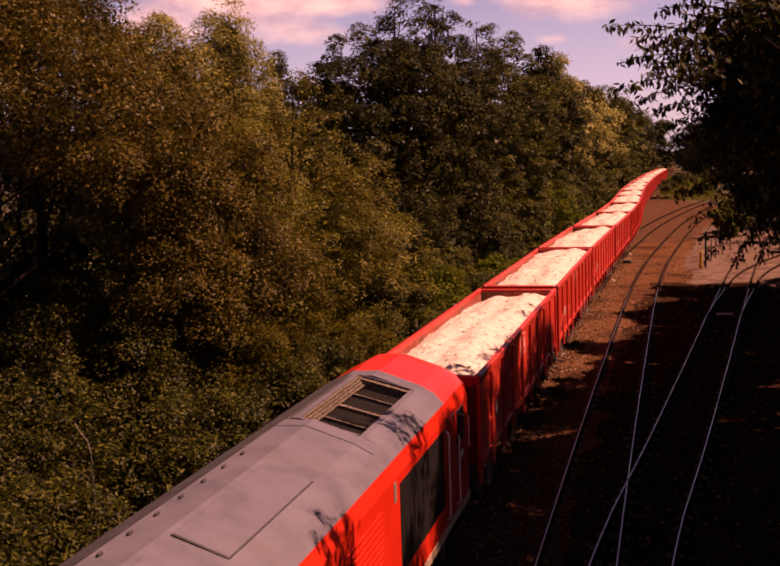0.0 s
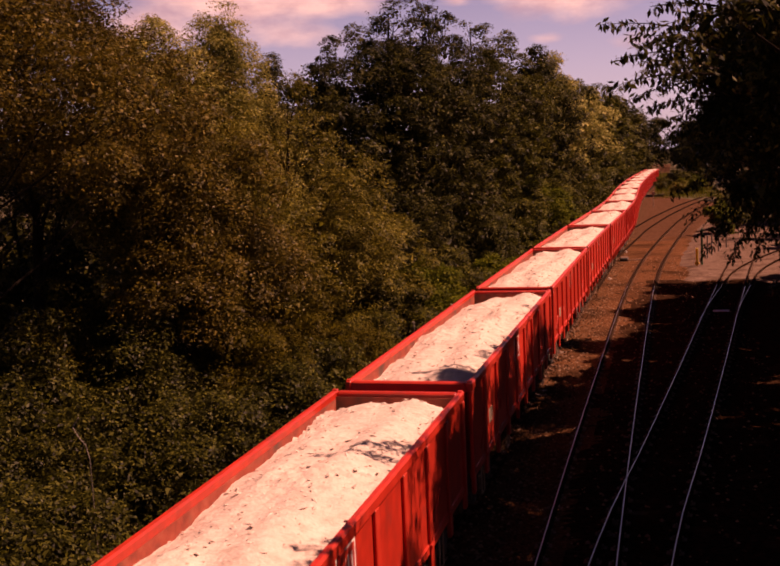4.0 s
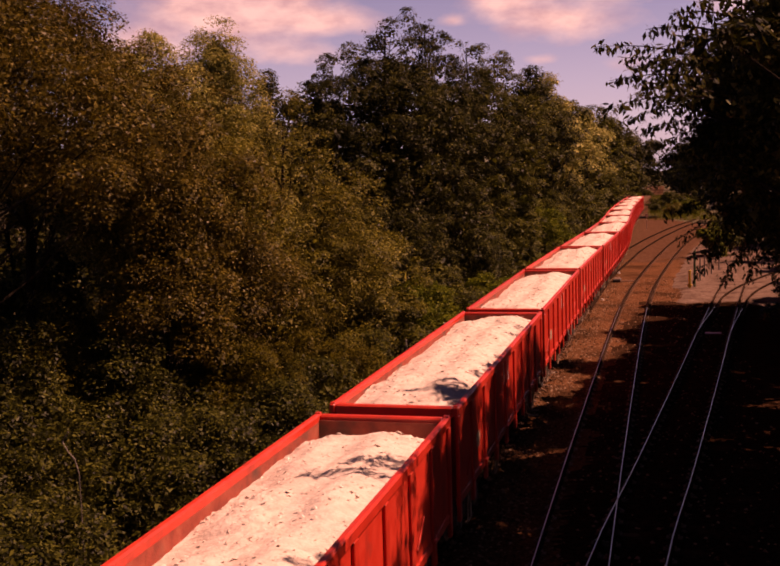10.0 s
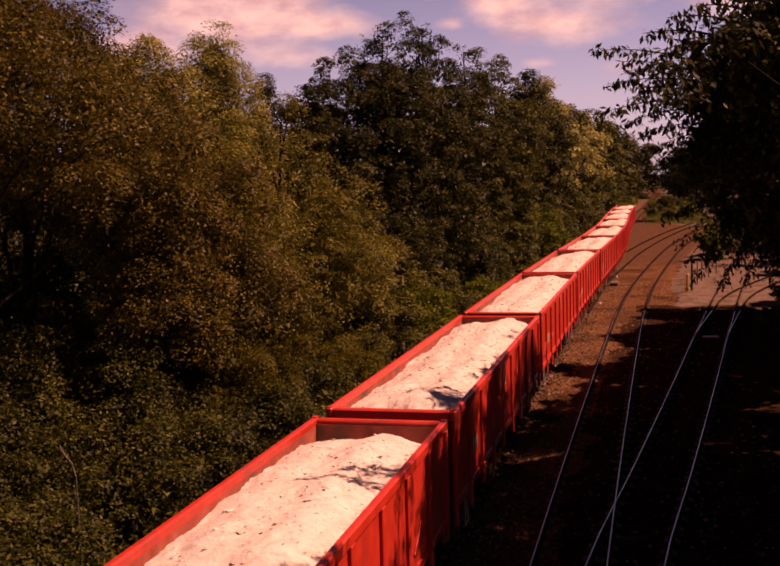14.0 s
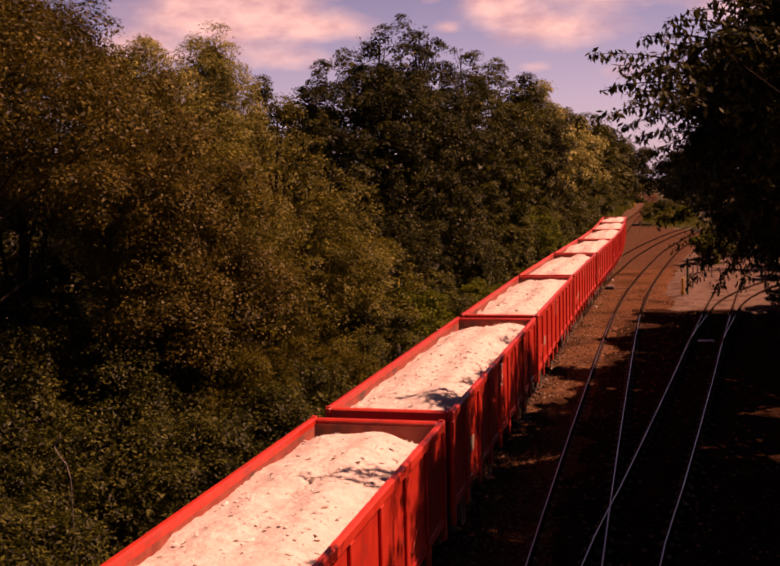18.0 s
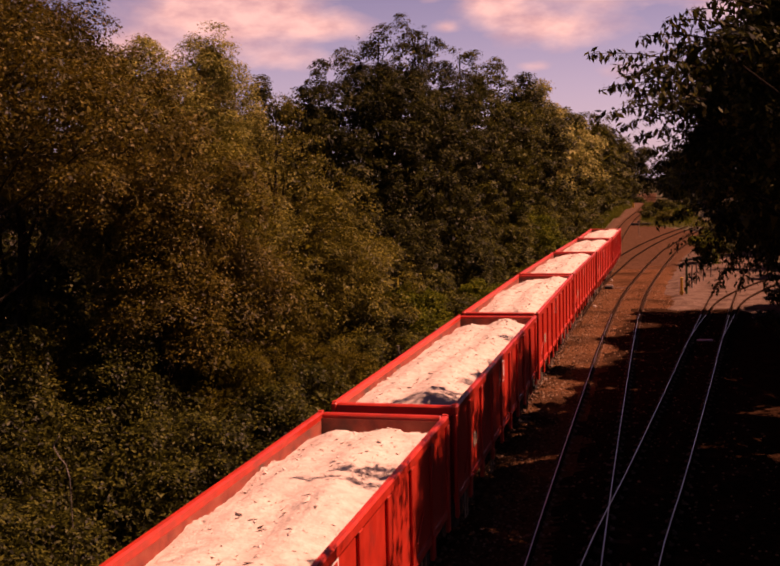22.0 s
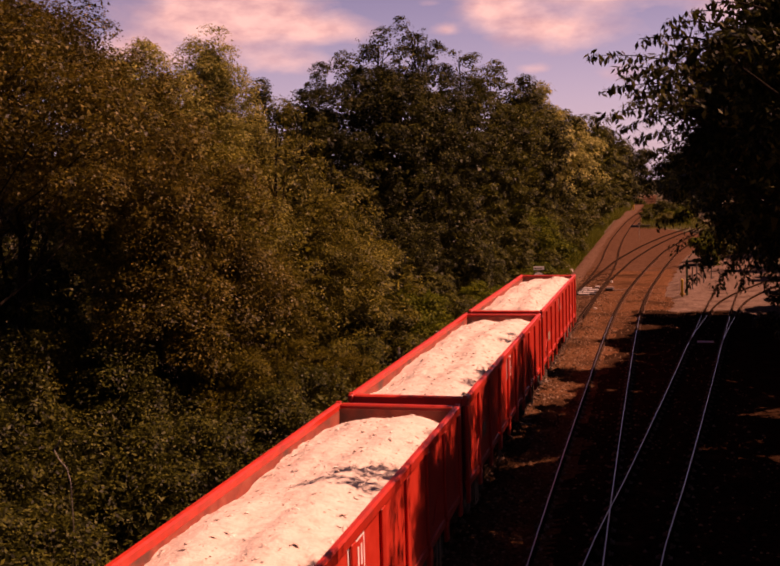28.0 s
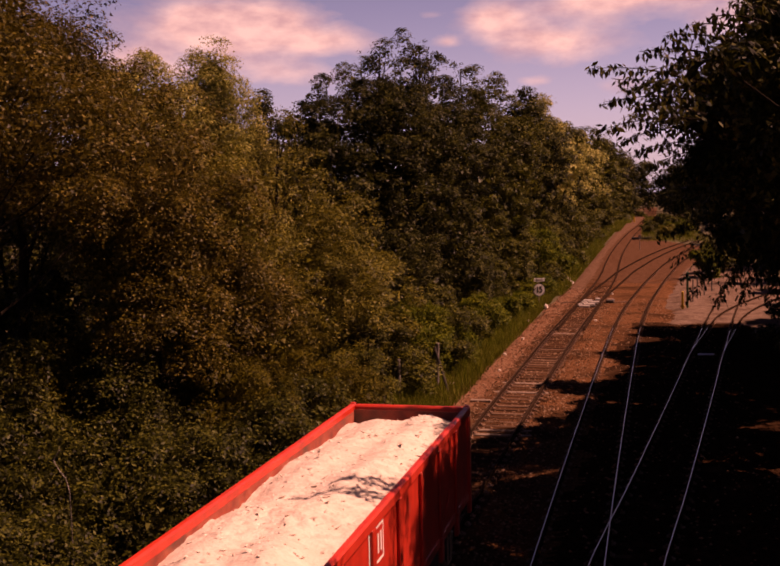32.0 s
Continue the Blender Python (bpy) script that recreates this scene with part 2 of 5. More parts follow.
# olive and dark ramps: low tones paint shaded gaps, bright tail sunlit specks
LEAF_OLIVE = leaf_material("olive_leaves", [(0.011, 0.0125, 0.001), (0.026, 0.028, 0.002), (0.054, 0.055, 0.0048), (0.125, 0.118, 0.018)], 0.12)
LEAF_BROWN = leaf_material("browning_leaves", [(0.023, 0.018, 0.0014), (0.046, 0.036, 0.003), (0.080, 0.060, 0.006), (0.14, 0.098, 0.017)], 0.16)
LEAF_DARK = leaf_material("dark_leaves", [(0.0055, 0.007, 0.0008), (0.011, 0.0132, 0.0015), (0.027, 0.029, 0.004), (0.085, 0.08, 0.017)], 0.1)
LEAF_BIRCH = leaf_material("birch_leaves", [(0.12, 0.115, 0.026), (0.19, 0.178, 0.042), (0.27, 0.24, 0.068), (0.38, 0.325, 0.115)])
LEAF_FRESH = leaf_material("fresh_leaves", [(0.024, 0.036, 0.0022), (0.046, 0.062, 0.0038), (0.078, 0.092, 0.007), (0.14, 0.145, 0.017)])
LEAF_GOLD = leaf_material("golden_green_leaves", [(0.030, 0.0295, 0.0022), (0.062, 0.058, 0.0045), (0.112, 0.100, 0.0095), (0.21, 0.175, 0.031)], 0.16)
LEAF_BRAMBLE = leaf_material("bramble_leaves", [(0.0065, 0.0075, 0.0007), (0.0145, 0.0168, 0.0015), (0.032, 0.035, 0.0036), (0.09, 0.088, 0.016)], 0.12)
LEAF_DULL = leaf_material("dull_brown_leaves", [(0.021, 0.0185, 0.0016), (0.040, 0.034, 0.003), (0.062, 0.053, 0.005), (0.10, 0.08, 0.012)])
GRASS = leaf_material("grass_blades", [(0.05, 0.066, 0.005), (0.085, 0.105, 0.009), (0.125, 0.135, 0.016), (0.19, 0.165, 0.04)])


# ---- building blocks ----
class Geo:
    """Collects corners and faces of one mesh."""

    def __init__(self):
        self.v, self.f, self.s = [], [], []

    def add(self, verts, faces, slot=0):
        k = len(self.v)
        self.v += [tuple(p) for p in verts]
        self.f += [tuple(i + k for i in q) for q in faces]
        self.s += [slot] * len(faces)
        return self

    def box(self, x0, x1, y0, y1, z0, z1, c=0.0, m=None, slot=0):
        """A box whose edges are cut back by c."""
        lo, hi = (x0, y0, z0), (x1, y1, z1)
        c = min(c, 0.45 * min(h - l for l, h in zip(lo, hi)))
        if c <= 0:
            vs = [((lo, hi)[i][0], (lo, hi)[j][1], (lo, hi)[k][2]) for i in (0, 1) for j in (0, 1) for k in (0, 1)]
            fs = [(0, 1, 3, 2), (4, 6, 7, 5), (0, 4, 5, 1), (2, 3, 7, 6), (0, 2, 6, 4), (1, 5, 7, 3)]
        else:
            vs, at = [], {}
            for i in (0, 1):
                for j in (0, 1):
                    for k in (0, 1):
                        p = [(lo, hi)[b][a] for a, b in enumerate((i, j, k))]
                        for axis in range(3):
                            q = list(p)
                            for a2, b in enumerate((i, j, k)):
                                if a2 != axis:
                                    q[a2] += c if b == 0 else -c
                            at[i, j, k, axis] = len(vs)
                            vs.append(q)
            fs = []
            for axis in range(3):
                u, w = [q for q in range(3) if q != axis]
                for side in (0, 1):
                    ring = []
                    for a2, b2 in ((0, 0), (1, 0), (1, 1), (0, 1)):
                        key = [0, 0, 0]
                        key[axis], key[u], key[w] = side, a2, b2
                        ring.append(at[(*key, axis)])
                    flip = (side == 0) ^ (axis == 1)
                    fs.append(tuple(reversed(ring)) if flip else tuple(ring))
            for axis in range(3):
                u, w = [q for q in range(3) if q != axis]
                for su in (0, 1):
                    for sw in (0, 1):
                        k0, k1 = [0, 0, 0], [0, 0, 0]
                        k0[axis], k1[axis] = 0, 1
                        k0[u] = k1[u] = su
                        k0[w] = k1[w] = sw
                        fs.append((at[(*k0, u)], at[(*k1, u)], at[(*k1, w)], at[(*k0, w)]))
            for i in (0, 1):
                for j in (0, 1):
                    for k in (0, 1):
                        fs.append((at[i, j, k, 0], at[i, j, k, 1], at[i, j, k, 2]))
        if m is not None:
            vs = [m @ Vector(p) for p in vs]
        return self.add(vs, fs, slot)

    def tube(self, p0, p1, r0, r1=None, n=10, slot=0, cap=True):
        p0, p1 = Vector(p0), Vector(p1)
        r1 = r0 if r1 is None else r1
        q = (p1 - p0).to_track_quat("Z", "Y")
        vs = [p + q @ Vector((r * math.cos(2 * math.pi * i / n), r * math.sin(2 * math.pi * i / n), 0)) for p, r in ((p0, r0), (p1, r1)) for i in range(n)]
        fs = [(i, (i + 1) % n, n + (i + 1) % n, n + i) for i in range(n)]
        if cap:
            fs += [tuple(reversed(range(n))), tuple(range(n, 2 * n))]
        return self.add(vs, fs, slot)

    def pipe(self, points, r, n=6):
        for p, q in zip(points, points[1:]):
            self.tube(p, q, r, n=n)
        return self

    def sweep(self, profile, rings, slots=None, close=True):
        """profile: (across, up) corners; rings: (x, y, z, heading) along the way."""
        n = len(profile)
        vs = []
        for x, y, z, h in rings:
            c, s = math.cos(h), math.sin(h)
            vs += [(x + c * a, y - s * a, z + b) for a, b in profile]
        k = len(self.v)
        self.v += vs
        for i in range(len(rings) - 1):
            for j in range(n if close else n - 1):
                a, b = i * n + j, i * n + (j + 1) % n
                self.f.append((k + a, k + b, k + b + n, k + a + n))
                self.s.append(slots[j] if slots else 0)
        if close:
            self.f += [tuple(k + i for i in reversed(range(n))), tuple(k + (len(rings) - 1) * n + i for i in range(n))]
            self.s += [0, 0]
        return self

    def mesh(self, name, *mats, smooth=False):
        me = bpy.data.meshes.new(name)
        me.from_pydata(self.v, [], self.f)
        for m in mats:
            me.materials.append(m)
        if len(mats) > 1:
            me.polygons.foreach_set("material_index", self.s)
        bm = bmesh.new()
        bm.from_mesh(me)
        bmesh.ops.recalc_face_normals(bm, faces=bm.faces)
        bm.to_mesh(me)
        bm.free()
        if smooth:
            me.polygons.foreach_set("use_smooth", [True] * len(me.polygons))
        me.update()
        return me


def part(name, mesh, parent, label="", m=None):
    ob = new(name, mesh)
    ob.parent = parent
    if m is not None:
        ob.matrix_local = m
    return tagged(ob, label)


def thing(name, label, category, group="", kind="", m=None):
    ob = new(name)
    ob.empty_display_size = 0.3
    if m is not None:
        ob.matrix_world = m
    return tagged(ob, label, category, group, kind)


def raw_mesh(name, verts, faces_tri, mats, slots=None, smooth=False):
    """A mesh from arrays of corners (n, 3) and triangles (k, 3)."""
    me = bpy.data.meshes.new(name)
    nv, nf = len(verts), len(faces_tri)
    me.vertices.add(nv)
    me.vertices.foreach_set("co", np.ascontiguousarray(verts, dtype=np.float32).ravel())
    me.loops.add(nf * 3)
    me.loops.foreach_set("vertex_index", np.ascontiguousarray(faces_tri, dtype=np.int32).ravel())
    me.polygons.add(nf)
    me.polygons.foreach_set("loop_start", np.arange(0, nf * 3, 3, dtype=np.int32))
    for m in mats:
        me.materials.append(m)
    if slots is not None:
        me.polygons.foreach_set("material_index", slots)
    if smooth:
        me.polygons.foreach_set("use_smooth", np.ones(nf, dtype=bool))
    me.update(calc_edges=True)
    return me


# ---- the lines in plan: centre lines as (y, x) ----
def smooth_line(knots):
    ys, xs = [k[0] for k in knots], [k[1] for k in knots]

    def at(y):
        y = min(max(y, ys[0]), ys[-1])
        i = max(j for j in range(len(ys) - 1) if ys[j] <= y)
        def slope(j):
            j0, j1 = max(0, j - 1), min(len(ys) - 1, j + 1)
            return (xs[j1] - xs[j0]) / (ys[j1] - ys[j0])
        w = ys[i + 1] - ys[i]
        u = (y - ys[i]) / w
        return (xs[i] * (2 * u**3 - 3 * u**2 + 1) + slope(i) * w * (u**3 - 2 * u**2 + u)
                + xs[i + 1] * (3 * u**2 - 2 * u**3) + slope(i + 1) * w * (u**3 - u**2))
    return at


MAIN = smooth_line([(-260, -5.25), (0, -5.25), (15, -5.22), (30, -5.10), (45, -4.97), (60, -4.74), (75, -4.32), (90, -3.95), (105, -3.86), (122, -4.08), (148, -4.14), (200, -3.45), (258, -1.85), (352, -0.4), (520, 1.2)])
LOOP = smooth_line([(-40, -1.72), (15, -1.71), (27, -1.69), (40, -1.60), (54, -1.46), (65, -1.26), (76, -0.86), (90, 0.0), (103, 0.95), (121, 2.55), (150, 6.4), (190, 13.0)])
SIDING = smooth_line([(-10, -1.74), (6, -1.62), (14, -1.1), (22.2, -0.52), (27.5, 0.06), (33, 0.63), (41.4, 1.48), (51, 2.43), (57, 3.05), (67, 4.08), (78, 5.3), (95, 7.3), (130, 12.0)])
SPUR = smooth_line([(46, 1.93), (52, 2.52), (57, 3.15), (62, 3.85), (68.3, 4.75), (74.8, 6.35), (84, 9.5), (96, 15.0)])
CROSS = smooth_line([(70, -4.48), (78, -4.2), (88, -3.6), (97, -3.0), (106, -2.4), (118, -1.25), (126, -0.4), (139, 1.25), (151, 2.95), (175, 7.0)])


def heading(line, y):
    return math.atan2(line(y + 0.5) - line(y - 0.5), 1.0)

# ---- ground ----
def relief(x, y, size, seed=0.0):
    return noise.noise(Vector((x / size, y / size, seed)))


def ground_height(x, y):
    z = -0.30 + 0.06 * relief(x, y, 3.0) + 0.03 * relief(x, y, 0.8, 4.0)
    if x < -7.4:
        z += min(1.6, 0.14 * (-7.4 - x)) * (0.7 + 0.5 * relief(x, y, 6.0, 2.0))
    if x > 9:
        z += min(2.0, 0.15 * (x - 9)) * (0.7 + 0.4 * relief(x, y, 7.0, 3.0))
    return z


def grid_mesh(name, xs, ys, height, mats):
    verts = np.array([(x, y, height(x, y)) for y in ys for x in xs])
    nx = len(xs)
    i = np.arange((len(ys) - 1) * (nx - 1))
    a = (i // (nx - 1)) * nx + i % (nx - 1)
    faces = np.concatenate([np.stack([a, a + 1, a + nx + 1], 1), np.stack([a, a + nx + 1, a + nx], 1)])
    return raw_mesh(name, verts, faces, mats, smooth=True)


xs = [-2500, -900, -300, -120, -60] + [-40 + 1.0 * i for i in range(81)] + [60, 120, 300, 900, 2500]
ys = [-900, -300, -120, -40] + [-10 + 1.5 * i for i in range(120)] + [185, 210, 250, 320, 450, 700, 1200, 2200, 4000]
tagged(new("ground", grid_mesh("ground", xs, ys, ground_height, [SOIL])), "dark earth and leaf litter beside the railway", "ground", kind="structure")


def bed_edges(y):
    """Where the ballast ends on either side of the line."""
    left = -8.15 + 0.024 * max(0.0, min(y, 92) - 42) + 0.3 * relief(0, y, 3.0, 8.0) + 0.0125 * max(0.0, min(y, 330) - 205)
    yard = LOOP(min(y, 150)) + 2.2
    right = 8.5 if y < 60 else max(yard, 8.5 - 0.5 * (y - 60)) if y < 150 else MAIN(y) + 2.3 + max(0.0, 1 - (y - 150) / 40) * (yard - MAIN(150) - 2.3)
    return left, right + 0.35 * relief(4, y, 2.5, 5.0)


def ballast_height(x, y):
    z = -0.168 + 0.022 * relief(x, y, 0.5, 1.0) + 0.028 * relief(x, y, 1.9, 6.0)
    off = abs(x - MAIN(y))
    if 18 < y < 68 and off < 1.0:
        z -= 0.03 * min(1.0, (1.0 - off) / 0.2) * min(1.0, (68 - y) / 4)
    elif 18 < y < 70 and off < 1.6:
        z += 0.02
    if y > 112:
        z = -0.168
    left, right = bed_edges(y)
    edge = min(x - left, right - x)
    return z - 0.35 * max(0.0, min(1.0, (0.5 - edge) / 0.6))


xs = [-8.6 + 0.3 * i for i in range(61)]
ys = [6.0 + 0.33 * i for i in range(330)] + [116 + 2.0 * i for i in range(40)] + [198 + 8 * i for i in range(40)]
bed = grid_mesh("ballast_bed", xs, ys, ballast_height, [BALLAST, SHOULDER, TRACKBED, SHADE_BALLAST, FAR_BED, FAR_SHOULDER])
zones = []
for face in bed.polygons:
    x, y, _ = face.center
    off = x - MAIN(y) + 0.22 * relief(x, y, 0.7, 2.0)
    # sidings side nearer than 66 takes the ballast tone with shade painted in
    in_shade = x - LOOP(y) + 0.4 + 0.8 * relief(x, y, 2.2, 9.0) > max(0.0, 0.1 * (y - 55))
    zones.append(4 if y > 95 + 9 * relief(x, y, 2.0, 4.0) and off > -1.35 else 5 if off < -1.35 and y > 88 + 9 * relief(x, y, 2.0, 4.0) else 1 if off < -1.35 else 2 if off < 0.95 else 3 if in_shade and y < 66 else 0)
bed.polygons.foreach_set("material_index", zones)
tagged(new("ballast_bed", bed), "brown stone ballast bed under the railway tracks", "ballast", kind="structure")
xs = [-8.0, -6.5, -5, -3, -1, 1, 3, 5]
ys = [-300 + 10 * i for i in range(31)]
tagged(new("ballast_bed", grid_mesh("ballast_behind", xs, ys, lambda x, y: -0.17, [BALLAST])), "brown stone ballast bed under the railway tracks", "ballast", kind="structure")


def yard_height(x, y):
    inside = min(1.0, max(0.0, (x - LOOP(y) - 1.25 - 0.5 * relief(x, y, 2.5, 3.0) - 0.3 * relief(x, y, 0.7, 6.0)) / 1.6)) * min(1.0, max(0.0, (y - 60 + 3 * relief(x, y, 3.0, 2.0)) / 6)) * min(1.0, max(0.0, (124 - y) / 8))
    return -0.36 + 0.24 * inside + 0.02 * relief(x, y, 0.9, 5.0) + 0.02 * relief(x, y, 0.35, 7.0)


tagged(new("gravel_yard", grid_mesh("gravel_yard", [-1 + 0.33 * i for i in range(88)], [56 + 0.4 * i for i in range(176)], yard_height, [GRAVEL])), "pale dusty gravel yard between the sidings", "yard", kind="structure")


# ---- the road bridge that the view is taken from, unseen, added to block light from behind ----
BRICK_BLUE = material("engineering_brick", [(0.05, 0.04, 0.04), (0.09, 0.07, 0.065), (0.14, 0.10, 0.09)], 9.0, 0.85, bump=0.4)
bridge = thing("road_bridge", "unseen dark brick road bridge across the railway", "bridge", kind="structure")
part("deck", Geo().box(-16, 16, -8.2, -0.35, 5.3, 6.2, 0.03).mesh("deck", BRICK_BLUE), bridge)
for y in (-8.2, -0.75):
    part("parapet", Geo().box(-16, 16, y, y + 0.4, 6.2, 7.35, 0.03).mesh("parapet", BRICK_BLUE), bridge)
for x in (-16, 8.6):
    part("abutment", Geo().box(x, x + 7.4, -8.1, -0.45, -0.5, 5.3, 0.03).mesh("abutment", BRICK_BLUE), bridge)

# ---- tracks ----
RAIL = [(-0.07, -0.155), (-0.07, -0.14), (-0.012, -0.115), (-0.012, -0.045), (-0.036, -0.035), (-0.036, -0.008), (-0.012, 0.0), (0.012, 0.0), (0.036, -0.008), (0.036, -0.035), (0.012, -0.045), (0.012, -0.115), (0.07, -0.14), (0.07, -0.155)]
RAIL_SLOTS = [0] * 6 + [1] + [0] * 7
pale_sleeper = Geo().box(-1.28, 1.28, -0.125, 0.125, -0.14, 0.012, 0.015).mesh("sleeper", CONCRETE)
sleeper_mesh = Geo().box(-1.28, 1.28, -0.125, 0.125, -0.14, 0, 0.015).mesh("sleeper", SLEEPER)
chair_geo = Geo().box(-0.17, 0.17, -0.09, 0.09, 0, 0.035).box(-0.11, -0.07, -0.05, 0.05, 0.03, 0.085).box(0.07, 0.11, -0.05, 0.05, 0.03, 0.085)


def rail_length(line, side, between, y_a, y_b, top, tr):
    rings = [(line(y) + side * 0.7525 * math.cos(heading(line, y)), y - side * 0.7525 * math.sin(heading(line, y)), 0.0, heading(line, y)) for y in [y_a] + between + [y_b]]
    part("rail", Geo().sweep(RAIL, rings, RAIL_SLOTS).mesh("rail", RAIL_RUST, top), tr)


def track(line, y0, y1, label, sleepers=(0, 0), polished=STEEL, spacing=0.78, sunk=0.022):
    tr = thing("railway_track", label, "track", "railway tracks")
    ys = []
    y = y0
    while y < y1:
        ys.append(y)
        y += 2.0 if y < 150 else 4.0
    ys.append(y1)
    for side in (-1, 1):
        # past 62 the tops are coloured dark in place of a weaker sky reflection
        for y_a, y_b, top in ((y0, min(62, y1), polished), (62, y1, DULL_STEEL)):
            if y_b > y_a:
                rail_length(line, side, [y for y in ys if y_a < y < y_b], y_a, y_b, top, tr)
    clips = Geo()
    y, rng = sleepers[0], random.Random(int(y0 * 7 + y1))
    while y < sleepers[1]:
        h = heading(line, y)
        m = Matrix.Translation((line(y), y, -0.158 - sunk)) @ Matrix.Rotation(-h + rng.uniform(-0.02, 0.02), 4, "Z")
        part("sleeper", pale_sleeper if line is MAIN and rng.random() < 0.1 else sleeper_mesh, tr, m=m @ pose(rng.uniform(-0.05, 0.05), 0, rng.uniform(-0.028, 0.0), rng.uniform(-1.5, 1.5), rng.uniform(-0.4, 0.4), 0))
        for side in (-0.7525, 0.7525):
            mm = m @ Matrix.Translation((side, 0, 0))
            clips.add([mm @ Vector(p) for p in chair_geo.v], chair_geo.f)
        y += spacing
    if clips.v:
        tagged(part("rail_chair", clips.mesh("rail_chair", RUST), tr), kind="stuff")
    return tr


track(MAIN, -280, 500, "rusty main line track on timber sleepers", (20, 70), DULL_STEEL, spacing=0.7, sunk=0.0)
track(LOOP, -30, 185, "curving loop track with shiny rails, tops painted dark farther off", (14, 110))
track(SIDING, -5, 125, "siding track branching off with shiny rails, tops painted dark farther off", (14, 82))
track(SPUR, 47, 95, "spur track curving away from the siding", (60, 92))
track(CROSS, 80, 172, "crossover track diverging from the main line", (0, 0), DULL_STEEL)

# boards between the rails at the points, and the point machine
boards = thing("crossing_boards", "white-faced boards laid between the main line rails", "boards")
for y, shift, w in ((74.6, -0.12, 0.36), (75.6, -0.5, 0.16), (75.9, 0.1, 0.38), (77.0, -0.3, 0.2), (77.3, 0.32, 0.36), (78.5, -0.2, 0.3), (79.6, 0.42, 0.16)):
    x = MAIN(y) + shift
    part("board", Geo().box(x - w, x + w, y - 0.13, y + 0.13, -0.15, -0.02, 0.02).mesh("board", DUSTY_WHITE), boards)
# dark strips added to stand for the dark gaps between the boards
for y in (75.0, 76.5, 77.9):
    part("dark_strip", Geo().box(MAIN(y) - 0.62, MAIN(y) + 0.62, y - 0.32, y + 0.32, -0.16, -0.06, 0.02).mesh("dark_strip", DARK), boards, "dark strip filling the gaps between the boards")
machine = thing("point_machine", "dark box of a point machine beside the rail", "point machine")
part("casing", Geo().box(-3.1, -2.55, 77.4, 78.6, -0.2, 0.06, 0.05).mesh("casing", DARK), machine)
part("lid", Geo().box(-3.05, -2.6, 77.5, 78.5, 0.058, 0.09, 0.015).mesh("lid", RUST), machine)
part("rod", Geo().tube((-5.2, 76.9, -0.06), (-2.6, 77.6, -0.06), 0.025).mesh("rod", RUST), machine)
part("rod", Geo().tube((-2.6, 77.3, -0.08), (-1.4, 78.1, -0.12), 0.035).mesh("rod", RUST), machine)
part("rod", Geo().tube((-6.3, 77.2, -0.12), (-4.9, 77.6, -0.08), 0.035).mesh("rod", RUST), machine)

# ---- lineside things ----
sign = thing("speed_sign", "white round speed restriction sign reading 15 under an arrow plate", "sign")
sign.matrix_world = pose(-7.67, 75.5, -0.45, 0, 0, 27)
sx, sy = 0.0, 0.0
part("post", Geo().tube((sx, sy, -0.3), (sx, sy, 2.0), 0.045).mesh("post", DUSTY), sign, "thin grey post")
disc = Geo().tube((sx, sy - 0.03, 1.42), (sx, sy - 0.06, 1.42), 0.47, n=32)
part("rim", disc.mesh("rim", BLACK), sign, "black rim")
face = part("face", Geo().tube((sx, sy - 0.058, 1.42), (sx, sy - 0.068, 1.42), 0.41, n=32).mesh("face", WHITE), sign, "white disc")
part("arrow_plate", Geo().box(sx - 0.36, sx + 0.42, sy - 0.05, sy - 0.03, 2.0, 2.24, 0.005).mesh("arrow_plate", WHITE), sign, "white plate")
arrow = Geo().box(sx - 0.2, sx + 0.3, sy - 0.058, sy - 0.052, 2.095, 2.145)
arrow.add([(sx - 0.32, sy - 0.055, 2.12), (sx - 0.16, sy - 0.055, 2.2), (sx - 0.16, sy - 0.055, 2.04)], [(0, 1, 2)])
part("arrow", arrow.mesh("arrow", BLACK), sign, "black arrow")
text = bpy.data.curves.new("figures", "FONT")
text.body, text.size, text.align_x, text.align_y, text.extrude = "15", 0.6, "CENTER", "CENTER", 0.004
text.offset, text.space_character = 0.014, 0.86
text.materials.append(BLACK)
fig = new("figures", text)
fig.parent = sign
fig.matrix_local = Matrix.Translation((sx, sy - 0.075, 1.42)) @ pose(0, 0, 0, 90, 0, 0)
tagged(fig, "black figures 15")

marker = thing("marker_post", "green lineside post with a yellow foot", "post")
part("post", Geo().box(2.33, 2.47, 74.0, 74.14, -0.2, 2.3, 0.02).mesh("post", GREEN), marker, "green post")
part("foot", Geo().box(1.98, 2.14, 73.2, 73.34, -0.2, 1.05, 0.02).box(1.9, 2.22, 73.2, 73.3, 0.0, 0.12, 0.02).mesh("foot", YELLOW), marker, "yellow stake")
for i, (x, y, h) in enumerate(((2.9, 78, 1.5), (3.3, 80.5, 1.5), (3.9, 83, 1.5), (4.6, 86, 1.5))):
    tagged(new("fence_post", Geo().box(x - 0.05, x + 0.05, y - 0.05, y + 0.05, -0.3, h, 0.02).mesh("fence_post", POST_WOOD)), "thin grey fence post in the gravel yard", "fence post", "yard fence posts")

